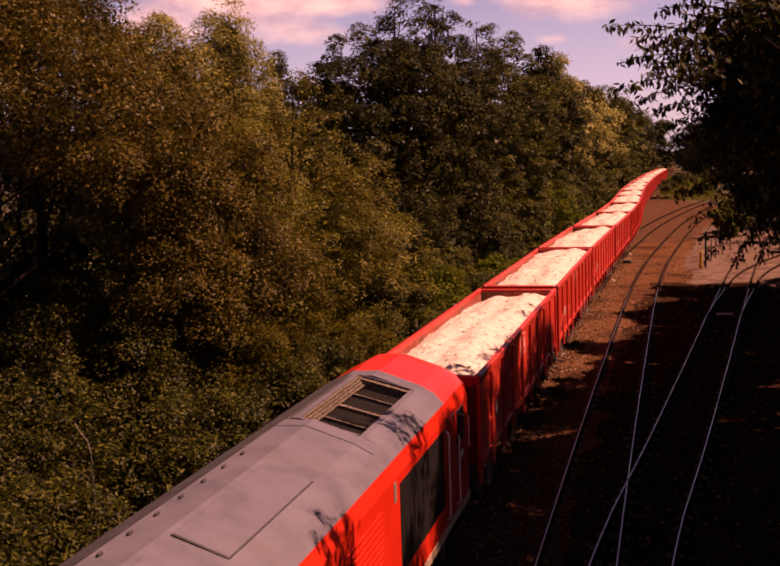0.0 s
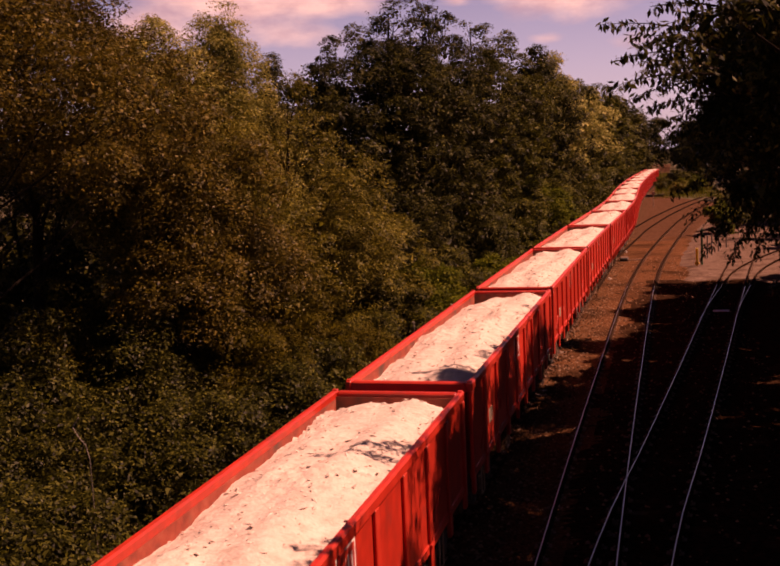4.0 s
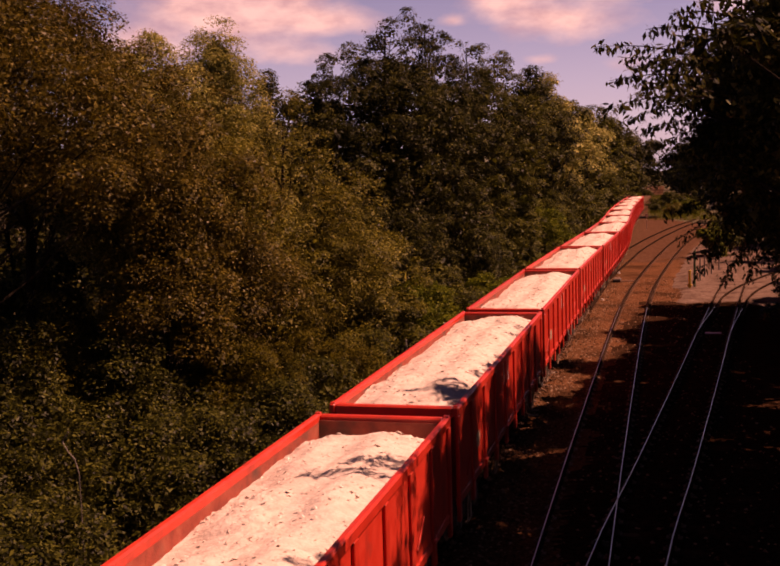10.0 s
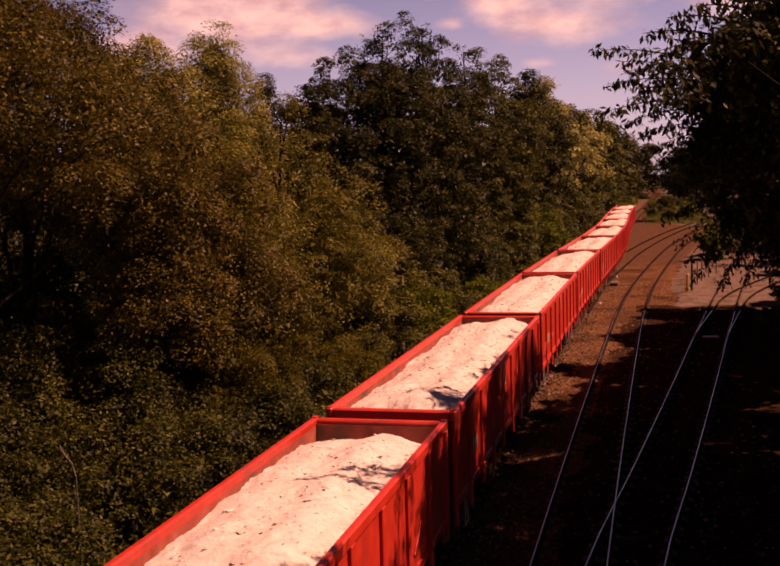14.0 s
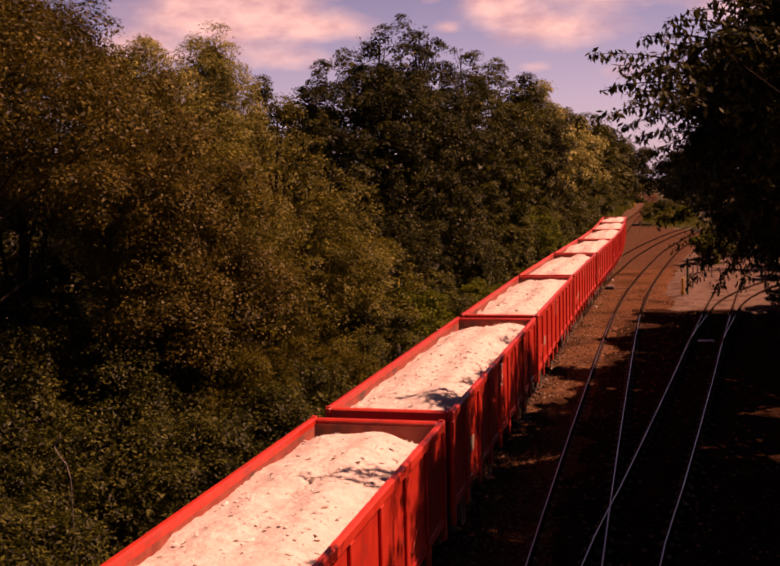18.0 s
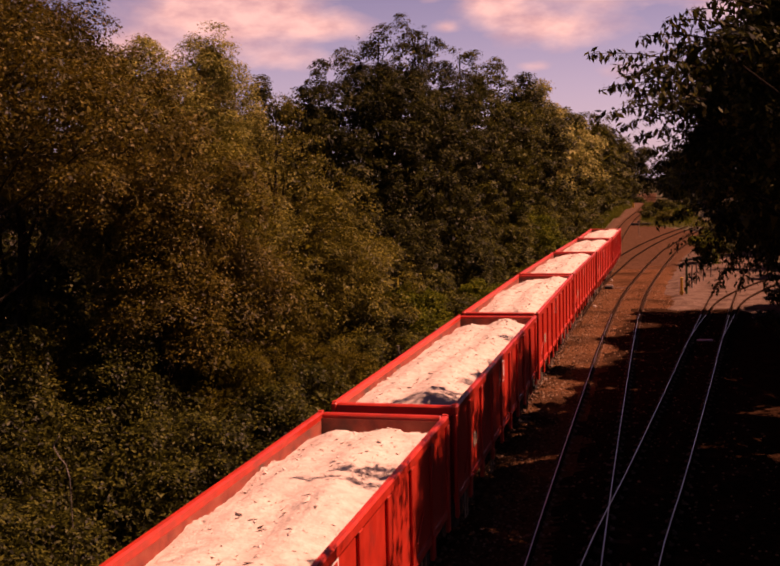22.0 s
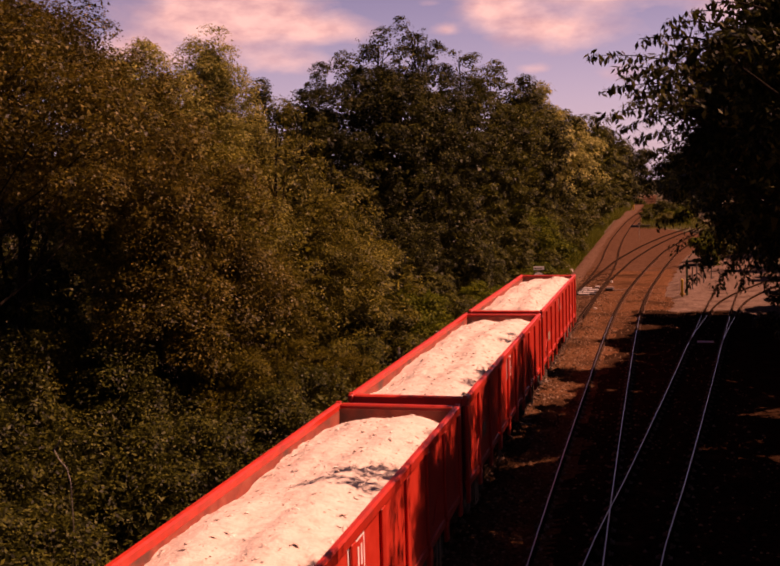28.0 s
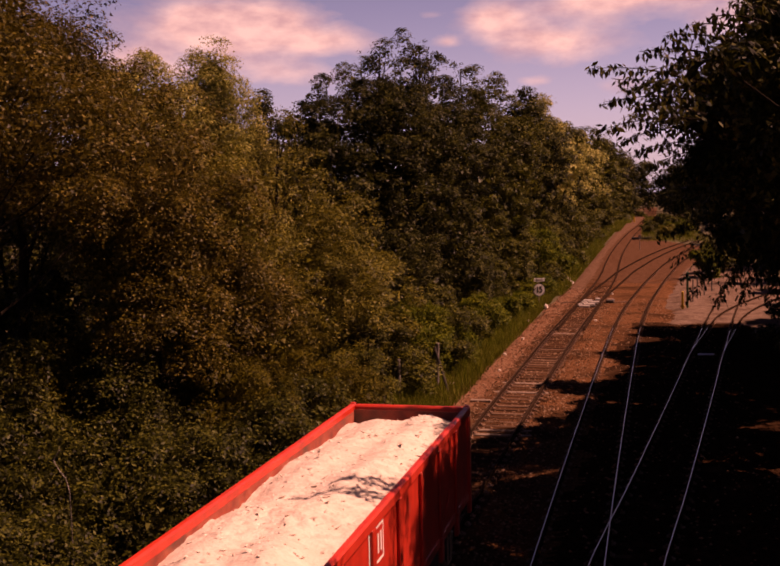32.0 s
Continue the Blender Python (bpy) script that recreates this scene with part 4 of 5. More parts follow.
    front = [[(a * k, -y, b - drop * max(0.0, (b - 1.1) / 2.8) ** 2) for a, b in full] for y, k, drop in ((half - 2.2, 1.0, 0), (half - 0.75, 1.0, 0), (half - 0.35, 0.985, 0.05), (half, 0.9, 0.42))]
    nose = Geo().add([p for r in front for p in r], [(i * n + j, i * n + (j + 1) % n, (i + 1) * n + (j + 1) % n, (i + 1) * n + j) for i in range(3) for j in range(n)] + [tuple(range(n)), tuple(3 * n + j for j in range(n))])
    part("cab", nose.mesh("cab", LOCO_RED), lo, "bright red cab end")
    for s in (-1, 1):
        part("radiator_grille", Geo().box(s * 1.322 - 0.006, s * 1.322 + 0.006, half - 5.9, half - 2.75, 1.55, 2.95, 0.004).mesh("radiator_grille", GRILLE), lo, "black side radiator grille")
        part("cab_window", Geo().box(s * 1.322 - 0.008, s * 1.322 + 0.008, half - 1.55, half - 0.85, 2.35, 3.0, 0.006).mesh("cab_window", GLASS), lo, "dark cab side window")
        part("cab_door", Geo().box(s * 1.322 - 0.008, s * 1.322 + 0.008, half - 2.45, half - 1.75, 1.2, 3.05, 0.006).mesh("cab_door", LOCO_RED), lo)
        for y in (half - 2.58, half - 1.66):
            part("handrail", Geo().pipe([(s * 1.32, y, 1.25), (s * 1.39, y, 1.3), (s * 1.39, y, 2.85), (s * 1.32, y, 2.9)], 0.018).mesh("handrail", WHITE), lo, "white handrail")
        part("mirror", Geo().box(s * 1.36, s * 1.5, half - 1.72, half - 1.66, 2.6, 3.0, 0.02).mesh("mirror", BLACK), lo)
        part("warning_label", Geo().box(s * 1.323 - 0.005, s * 1.323 + 0.005, half - 6.25, half - 6.1, 2.75, 3.05).mesh("warning_label", CONCRETE), lo, "small cream warning label")
        part("number_bar", Geo().box(s * 1.335 - 0.003, s * 1.335 + 0.003, half - 1.35, half - 1.0, 2.02, 2.14).mesh("number_bar", WHITE), lo)
        for i in range(14):
            part("slat", Geo().box(s * 1.322 - 0.012, s * 1.322 + 0.012, half - 8.6, half - 6.9, 1.5 + 0.1 * i, 1.55 + 0.1 * i, 0.006).mesh("slat", LOCO_RED), lo)
        part("skirt", Geo().box(s * 1.30 - 0.03, s * 1.30 + 0.03, -half + 0.4, half - 0.4, 0.95, 1.14, 0.02).mesh("skirt", DUSTY), lo)
    tilt = -math.atan2(0.25, 0.70)
    for s in (-1, 1):
        for y in (half - 9.6, half - 13.0, half - 16.2) if s > 0 else ():
            m = Matrix.Translation((s * 0.46, y, 3.785 if s > 0 else 3.842)) @ Matrix.Rotation(-s * tilt, 4, "Y")
            part("roof_hatch", Geo().box(-0.33, 0.33, -1.35, 1.35, -0.01, 0.022, 0.01, m).mesh("roof_hatch", LOCO_GREY), lo)
            part("hatch_seam", Geo().box(-0.345, 0.345, -1.375, -1.355, -0.01, 0.012, 0.0, m).box(0.335, 0.35, -1.35, 1.35, -0.01, 0.012, 0.0, m).mesh("hatch_seam", BLACK), lo)
        for i in range(12 if s < 0 else 0):
            part("lifting_eye", Geo().box(-0.2 + s * 0.1 - 0.018, -0.2 + s * 0.1 + 0.018, half - 8.2 - 0.62 * i - 0.2 * s, half - 8.1 - 0.62 * i - 0.2 * s, 3.9, 3.945, 0.01).mesh("lifting_eye", DARK), lo)
    part("underframe", Geo().box(-1.15, 1.15, -half + 0.2, half - 0.2, 0.8, 1.12, 0.03).box(-1.2, 1.2, -3, 3, 0.3, 0.95, 0.08).mesh("underframe", DARK), lo)
    for y in (-7.4, 7.4):
        b = bogie(lo, y, spins)
        spins.append((part("wheelset", WHEELSET, b, m=pose(0, 0, 0.455)), 0.0))
    return lo


def train_position(t):
    """Where the coupling between locomotive and first wagon is, along the line."""
    return 21.35 - 7.95 * t + 0.0080 * t * t


def carried_rows(offset, bogies):
    rows = []
    for i in range(65):
        t = i * 0.5
        s = train_position(t) + offset
        xa, xb = MAIN(s - bogies), MAIN(s + bogies)
        rows.append((t, Matrix.Translation(((xa + xb) / 2, s, 0)) @ Matrix.Rotation(-math.atan2(xb - xa, 2 * bogies), 4, "Z")))
    return rows


moving, spinning = [], []
wheels = []
loco = locomotive(wheels)
spinning += [(w, dy, -10.77) for w, dy in wheels]
moving.append((loco, -0.42 - 10.35, 7.4))
for k in range(16):
    wheels = []
    moving.append((wagon(k, wheels), (k + 0.5) * PITCH, 5.2))
    moving.append((load(k), (k + 0.5) * PITCH, 5.2))
    spinning += [(w, dy, (k + 0.5) * PITCH) for w, dy in wheels]


def rolling_rows(dy, offset):
    """A wheelset's turning while its wagon is near; it starts and ends the clip at rest."""
    rows, turn = [], 0.0
    for i in range(481):
        t = i / 15
        y = train_position(t) + offset
        if i in (0, 480) or -8 < y < 72:
            turn = (train_position(0.0) - train_position(t)) / 0.455 if -8 < y < 72 else turn
            rows.append((t, turn))
    base = rows[1][1] if len(rows) > 2 else 0.0
    out = []
    for i, (t, a) in enumerate(rows):
        if i == 0 and not -8 < train_position(0.0) + offset < 72:
            a = base
        out.append((t, Matrix.Translation((0, dy, 0.455)) @ Matrix.Rotation(a, 4, "X")))
    return out


# ---- plants ----
def leaves(rng, p, n, size, droop, slim, whole):
    """Leaves at the places p facing n: folded pairs of blades, or single slanted ones."""
    count = len(p)
    a = rng.normal(0, 1, (count, 3)) + np.array([0, 0, -droop * 3])
    b = np.cross(n, a)
    b /= np.linalg.norm(b, axis=1)[:, None] + 1e-9
    a = np.cross(b, n)
    a /= np.linalg.norm(a, axis=1)[:, None] + 1e-9
    n = n / (np.linalg.norm(n, axis=1)[:, None] + 1e-9)
    l = size * rng.uniform(0.6, 1.3, count)[:, None]
    if not whole:
        v = np.stack([p, p + a * l * 0.45 + b * l * slim, p + a * l - b * l * slim * 0.35], 1).reshape(-1, 3)
        return v, np.arange(count * 3).reshape(-1, 3)
    w = l * slim * 0.5
    v = np.stack([p, p + a * l * 0.5 + b * w - n * l * 0.06, p + a * l - n * l * 0.12, p + a * l * 0.5 - b * w - n * l * 0.06], 1).reshape(-1, 3)
    k = np.arange(count)[:, None] * 4
    return v, np.concatenate([k + np.array([0, 1, 2]), k + np.array([0, 2, 3])], 1).reshape(-1, 3)


def lobes_for(rng, x, y, base, top, radius, count, taper=0.6):
    """Overlapping swellings that make an uneven crown between the two heights."""
    out = []
    for i in range(count):
        u = (i + 0.5) / count
        z = base + (top - base) * u
        bulge = math.sin(math.pi * min(1.0, 0.18 + 0.82 * u)) ** 0.7 * (1 - taper * max(0, u - 0.45))
        ang = i * 2.4 + rng.uniform(-0.5, 0.5)
        off = radius * bulge * rng.uniform(0.35, 0.62)
        r = radius * max(0.34, bulge) * rng.uniform(0.46, 0.66)
        out.append((x + off * math.cos(ang), y + off * math.sin(ang), min(z, top - 0.55 * r), r, r, r * rng.uniform(0.75, 1.0)))
    return np.array(out)


def knobs(rng, lobes, count, scale=0.36):
    """Smaller swellings that sit on the large ones and break up the outline."""
    pick = rng.choice(len(lobes), count, p=lobes[:, 3] ** 2 / (lobes[:, 3] ** 2).sum())
    d = rng.normal(0, 1, (count, 3)) + np.array([0, 0, 0.35])
    d /= np.linalg.norm(d, axis=1)[:, None]
    r = lobes[pick, 3] * scale * rng.uniform(0.65, 1.2, count)
    c = lobes[pick, :3] + d * lobes[pick, 3:6] * rng.uniform(0.85, 1.0, count)[:, None]
    return np.concatenate([lobes, np.column_stack([c, r, r, r * 0.7])])


def crown_mesh(name, rng, lobes, count, size, mat, clump=0.28, droop=0.2, slim=0.5, per=190, inner=0.12, whole=False, fill=170, boughs=()):
    """Domed clumps of leaves over the swellings, coarser foliage deep inside, sprays along the boughs."""
    m = max(20, count // per)
    weights = (lobes[:, 3] * lobes[:, 5]) ** 0.9
    pick = rng.choice(len(lobes), m, p=weights / weights.sum())
    d = rng.normal(0, 1, (m, 3)) + np.array([0, 0, 0.25])
    d /= np.linalg.norm(d, axis=1)[:, None]
    rad = np.where(rng.random(m) < inner, rng.uniform(0.4, 0.75, m), rng.uniform(0.78, 1.04, m))
    c = lobes[pick, :3] + d * lobes[pick, 3:6] * rad[:, None]
    c[:, 2] = np.maximum(c[:, 2], -0.1 + 0.3 * rng.random(m))
    spread = clump * rng.uniform(1.0, 2.3, m)
    share = spread ** 2
    who = rng.choice(m, count, p=share / share.sum())
    q = rng.normal(0, 1, (count, 3)) + 0.6 * d[who] + np.array([0, 0, 0.6])
    q /= np.linalg.norm(q, axis=1)[:, None]
    p = c[who] + q * np.array([1, 1, 0.72]) * (spread[who] * rng.uniform(0.6, 1.12, count))[:, None]
    p[:, 2] = np.maximum(p[:, 2], -0.05)
    v, f = leaves(rng, p, q * 0.55 + rng.normal(0, 0.34, (count, 3)) + np.array([0, 0, 0.75]), size, droop, slim, whole)
    k = fill * len(lobes)
    pick = rng.integers(0, len(lobes), k)
    d = rng.normal(0, 1, (k, 3))
    d /= np.linalg.norm(d, axis=1)[:, None]
    c = lobes[pick, :3] + d * lobes[pick, 3:6] * (0.66 * rng.random(k) ** 0.5)[:, None]
    c[:, 2] = np.maximum(c[:, 2], 0.1)
    big = np.minimum(0.2 * lobes[pick, 3], max(0.13, 0.0072 * abs(float(lobes[0, 1]))))
    v2, f2 = leaves(rng, c, d + rng.normal(0, 0.4, (k, 3)), 1.0, 0.0, 0.6, False)
    v2 = (c[:, None] + (v2.reshape(k, 3, 3) - c[:, None]) * big[:, None, None]).reshape(-1, 3)
    vs, fs = [v, v2], [f, f2 + len(v)]
    for a, b, n, width in boughs:
        a, b = np.array(a), np.array(b)
        u = rng.random(n) ** 0.8
        arch = np.stack([0 * u, 0 * u, 0.06 * np.sin(u * 3.1) * np.linalg.norm(b - a)], 1)
        side = rng.normal(0, 1, (n, 3)) * (width * (1.1 - 0.8 * u))[:, None] * np.array([0.8, 1.2, 0.6])
        p = a + (b - a) * u[:, None] + arch + side
        lv, lf = leaves(rng, p, rng.normal(0, 0.6, (n, 3)) + np.array([0.2, 0, 0.5]), size * min(1.0, a[1] / 20), 1.0, slim, True)
        fs.append(lf + sum(len(o) for o in vs))
        vs.append(lv)
    return raw_mesh(name, np.concatenate(vs), np.concatenate(fs), [mat])


def trunk_mesh(rng, x, y, z0, lobes, r, lean=(0, 0)):
    """A tapered trunk with limbs that reach into the swellings of the crown."""
    g = Geo()
    top = max(l[2] for l in lobes)
    pts = []
    for i in range(7):
        u = i / 6
        pts.append(Vector((x + lean[0] * u + rng.uniform(-0.12, 0.12) * (i > 0), y + lean[1] * u + rng.uniform(-0.12, 0.12) * (i > 0), z0 + (top - z0) * u)))
    for i in range(6):
        g.tube(pts[i], pts[i + 1], r * (1 - i / 6.5) * (1.25 if i == 0 else 1), r * (1 - (i + 1) / 6.5), 8, cap=i in (0, 5))
    for l in lobes:
        u = max(0.08, min(0.9, (l[2] - z0) / (top - z0) - 0.22))
        k = min(5, int(u * 6))
        s = pts[k].lerp(pts[k + 1], u * 6 - k)
        e = Vector(l[:3])
        mid = s.lerp(e, 0.5) + Vector((rng.uniform(-0.2, 0.2), rng.uniform(-0.2, 0.2), -0.15))
        g.tube(s, mid, r * 0.34, r * 0.2, 5, cap=False).tube(mid, e, r * 0.2, r * 0.07, 5, cap=False)
        for _ in range(3):
            d = Vector((rng.uniform(-1, 1), rng.uniform(-1, 1), rng.uniform(-0.4, 1))).normalized() * l[3] * 0.9
            g.tube(mid.lerp(e, rng.random()), e + d, r * 0.08, r * 0.02, 4, cap=False)
    return g.mesh("trunk", BARK)


def tree(name, x, y, base, top, radius, mat, label, count, size, seed, lobes=9, taper=0.6, clump=0.28, droop=0.2, slim=0.5, own=None, trunk=0.16, group="lineside trees", inner=0.12, z0=-0.35, whole=False, fill=170, per=190, boughs=(), knob=0):
    rng = np.random.default_rng(seed)
    ls = lobes_for(rng, x, y, base, top, radius, lobes, taper) if own is None else np.array(own, dtype=float)
    t = thing(name, label, "tree" if name != "shrub" else "shrub", group)
    limbs = ls
    if knob:
        ls = knobs(rng, ls, knob)
        fill = fill * len(limbs) // len(ls)
    part("crown", crown_mesh("crown", rng, ls, count, size, mat, clump, droop, slim, inner=inner, whole=whole, fill=fill, per=per, boughs=boughs), t)
    part("trunk", trunk_mesh(random.Random(seed), x, y, z0, limbs, trunk), t)
    for a, b, n, width in boughs:
        a, b = Vector(a), Vector(b)
        pts = [a.lerp(b, k / 5) + Vector((0, 0, 0.06 * math.sin(k * 0.62) * (b - a).length)) for k in range(6)]
        g = Geo()
        for k in range(5):
            g.tube(pts[k], pts[k + 1], 0.018 - 0.003 * k, 0.015 - 0.003 * k, 5)
        part("bough", g.mesh("bough", BARK), t)
    return t


BROWN = "tall tree with browning olive leaves above the railway"
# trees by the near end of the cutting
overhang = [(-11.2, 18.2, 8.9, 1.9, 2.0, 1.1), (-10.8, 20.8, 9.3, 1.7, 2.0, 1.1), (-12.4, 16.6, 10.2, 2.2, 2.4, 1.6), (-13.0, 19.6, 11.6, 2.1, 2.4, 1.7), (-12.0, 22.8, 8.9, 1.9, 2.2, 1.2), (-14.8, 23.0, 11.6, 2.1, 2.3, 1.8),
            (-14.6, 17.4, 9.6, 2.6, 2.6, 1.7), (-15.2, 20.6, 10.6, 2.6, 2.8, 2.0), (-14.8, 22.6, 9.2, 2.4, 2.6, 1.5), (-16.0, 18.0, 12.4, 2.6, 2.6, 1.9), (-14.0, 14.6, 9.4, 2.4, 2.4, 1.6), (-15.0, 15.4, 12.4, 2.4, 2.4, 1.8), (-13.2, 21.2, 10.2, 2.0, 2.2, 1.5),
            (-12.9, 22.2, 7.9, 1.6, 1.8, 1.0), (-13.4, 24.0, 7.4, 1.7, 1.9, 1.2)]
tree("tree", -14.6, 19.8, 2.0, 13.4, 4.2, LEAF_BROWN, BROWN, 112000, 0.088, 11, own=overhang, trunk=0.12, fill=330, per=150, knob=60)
tree("tree", -16.4, 25.6, 7.2, 13.5, 3.0, LEAF_BROWN, BROWN, 64000, 0.09, 12, lobes=12, taper=0.3, trunk=0.2, fill=300, per=150, knob=40)
# dark trees like this are added to put black shade into the hollows
tree("tree", -19.5, 22.0, 0.5, 9.5, 3.6, LEAF_DARK, "added dark tree standing for shade deep in the thicket", 14000, 0.2, 45, lobes=12, taper=0.1, trunk=0.15, fill=400)
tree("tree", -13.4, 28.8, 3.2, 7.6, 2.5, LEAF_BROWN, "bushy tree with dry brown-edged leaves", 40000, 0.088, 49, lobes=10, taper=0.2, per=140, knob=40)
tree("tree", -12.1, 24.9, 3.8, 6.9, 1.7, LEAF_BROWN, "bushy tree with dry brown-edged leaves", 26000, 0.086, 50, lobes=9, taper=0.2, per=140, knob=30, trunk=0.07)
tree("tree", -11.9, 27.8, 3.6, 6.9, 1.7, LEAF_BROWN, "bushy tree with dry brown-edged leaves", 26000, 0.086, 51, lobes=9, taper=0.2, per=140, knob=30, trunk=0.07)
tree("tree", -20.5, 31.0, 0.5, 9.5, 3.6, LEAF_DARK, "added dark tree standing for shade deep in the thicket", 14000, 0.2, 46, lobes=12, taper=0.1, trunk=0.15, fill=400)
pale = [(-15.5 + 0.3 * math.sin(1.9 * i), 31.0, 6.2 + 0.58 * i, *([2.7 - 0.16 * i] * 2), 1.0) for i in range(10)]
tree("tree", -15.5, 31.0, 3.0, 13.0, 3.6, LEAF_BIRCH, "pale birch with thin airy crown", 52000, 0.105, 13, own=pale, trunk=0.12, per=120, clump=0.24)
pale = [(-18.8, 36.4, 6 + 0.6 * i, *([2.8 - 0.16 * i] * 2), 1.0) for i in range(10)]
tree("tree", -18.6, 36.4, 3.0, 13.2, 3.4, LEAF_BIRCH, "pale birch with thin airy crown", 44000, 0.11, 20, own=pale, trunk=0.12, per=120, clump=0.26)
birch = [(-16.6 + 0.25 * math.sin(2.2 * i), 39.6, 5.6 + 0.67 * i, *([3.3 - 0.215 * i] * 2), 1.0) for i in range(12)]
tree("tree", -16.6, 39.6, 2.5, 14.6, 3.2, LEAF_BIRCH, "slender pale birch with pointed airy crown", 86000, 0.1, 14, own=birch, trunk=0.12, droop=0.4, per=110, clump=0.24)
tree("tree", -13.8, 30.2, 3.5, 10.4, 3.5, LEAF_GOLD, "broad bushy tree with golden olive leaves", 70000, 0.088, 15, lobes=11, taper=0.35, per=140, knob=50)
tree("tree", -12.8, 36.0, 1.2, 10.4, 3.6, LEAF_GOLD, "rounded olive-green hazel tree", 90000, 0.09, 16, lobes=14, taper=0.4, per=140, knob=60)
tree("tree", -13.4, 26.4, 5.6, 9.8, 3.0, LEAF_BROWN, "bushy tree with dry brown-edged leaves", 54000, 0.088, 17, lobes=10, taper=0.35, per=140, knob=40)
tree("tree", -21.0, 57.0, 3.0, 13.4, 4.4, LEAF_DARK, "dark distant tree behind the birches", 56000, 0.17, 18, lobes=13, taper=0.1, clump=0.3, knob=30, fill=400)
tree("tree", -18.9, 59.5, 3.0, 14.6, 3.4, LEAF_DARK, "dark distant tree behind the birches", 50000, 0.17, 48, lobes=12, taper=0.1, clump=0.3, knob=30, fill=400)
tree("tree", -21.5, 47.0, 3.0, 12.4, 4.6, LEAF_OLIVE, "olive tree behind the birches", 26000, 0.19, 19, lobes=13, taper=0.2, clump=0.4)
tree("tree", -16.6, 50.5, 1.0, 12.4, 4.2, LEAF_DARK, "added dark tree standing for shade deep in the thicket", 40000, 0.16, 47, lobes=14, taper=0.1, trunk=0.15, fill=500, knob=30)
# more dark trees added at the back to keep the hollows black
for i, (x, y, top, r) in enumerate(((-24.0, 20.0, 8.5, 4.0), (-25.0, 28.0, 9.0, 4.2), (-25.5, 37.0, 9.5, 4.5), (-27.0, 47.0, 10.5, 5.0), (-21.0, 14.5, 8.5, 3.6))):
    tree("tree", x, y, 0.2, top, r, LEAF_DARK, "added dark tree standing for shade deep in the thicket", 9000, 0.28, 300 + i, lobes=12, taper=0.1, trunk=0.15, clump=0.4, fill=500)
# the big dark sycamore and its neighbours
tree("tree", -15.2, 61.0, 2.5, 16.7, 6.0, LEAF_DARK, "large dense dark green sycamore", 110000, 0.17, 21, lobes=20, taper=0.3, trunk=0.3, clump=0.3, knob=70, per=150)
tree("tree", -15.2, 71.5, 3.0, 18.4, 5.6, LEAF_DARK, "large dense dark green sycamore", 80000, 0.18, 22, lobes=18, taper=0.3, trunk=0.3, clump=0.3, knob=70, per=150)
tree("tree", -14.5, 85.0, 3.0, 18.2, 5.6, LEAF_OLIVE, "tall olive-green lineside tree", 60000, 0.2, 23, lobes=15, taper=0.35, trunk=0.25, clump=0.36, knob=70, per=150)
tree("tree", -14.5, 101.0, 3.0, 18.8, 6.0, LEAF_OLIVE, "tall olive-green lineside tree", 46000, 0.24, 24, lobes=15, taper=0.35, trunk=0.25, clump=0.42, knob=70, per=150)
tree("tree", -14.0, 122.0, 3.0, 19.6, 6.5, LEAF_DARK, "tall dark lineside tree", 26000, 0.33, 25, lobes=15, taper=0.35, trunk=0.25, clump=0.65)
tree("tree", -14.5, 145.0, 3.0, 20.2, 7.0, LEAF_BIRCH, "tall olive-green lineside tree", 22000, 0.38, 26, lobes=14, taper=0.4, trunk=0.25, clump=0.75)
tree("tree", -14.5, 172.0, 3.0, 19.0, 7.5, LEAF_OLIVE, "tall olive-green lineside tree", 18000, 0.46, 27, lobes=14, taper=0.4, trunk=0.25, clump=0.85)
tree("tree", -14.5, 205.0, 3.0, 19.5, 8.0, LEAF_BIRCH, "distant olive-green lineside tree", 15000, 0.54, 28, lobes=14, taper=0.4, trunk=0.25, clump=1.0)
tree("tree", -14.0, 245.0, 3.0, 20.5, 8.5, LEAF_OLIVE, "distant olive-green lineside tree", 14000, 0.64, 29, lobes=13, taper=0.4, trunk=0.3, clump=1.2)
tree("tree", -13.0, 290.0, 3.0, 21.0, 9.0, LEAF_OLIVE, "distant olive-green lineside tree", 12000, 0.76, 30, lobes=13, taper=0.4, trunk=0.3, clump=1.4)
tree("tree", -12.0, 345.0, 3.0, 21.5, 9.5, LEAF_DARK, "distant dark lineside tree", 11000, 0.9, 31, lobes=12, trunk=0.3, clump=1.6)
tree("tree", -8.0, 430.0, 2.0, 19.0, 11.0, LEAF_DARK, "distant dark tree closing the view", 10000, 1.1, 32, lobes=12, trunk=0.3, clump=1.8)
tree("tree", 12.0, 420.0, 2.0, 17.0, 10.0, LEAF_DARK, "distant dark tree closing the view", 10000, 1.1, 33, lobes=12, trunk=0.3, clump=1.8)

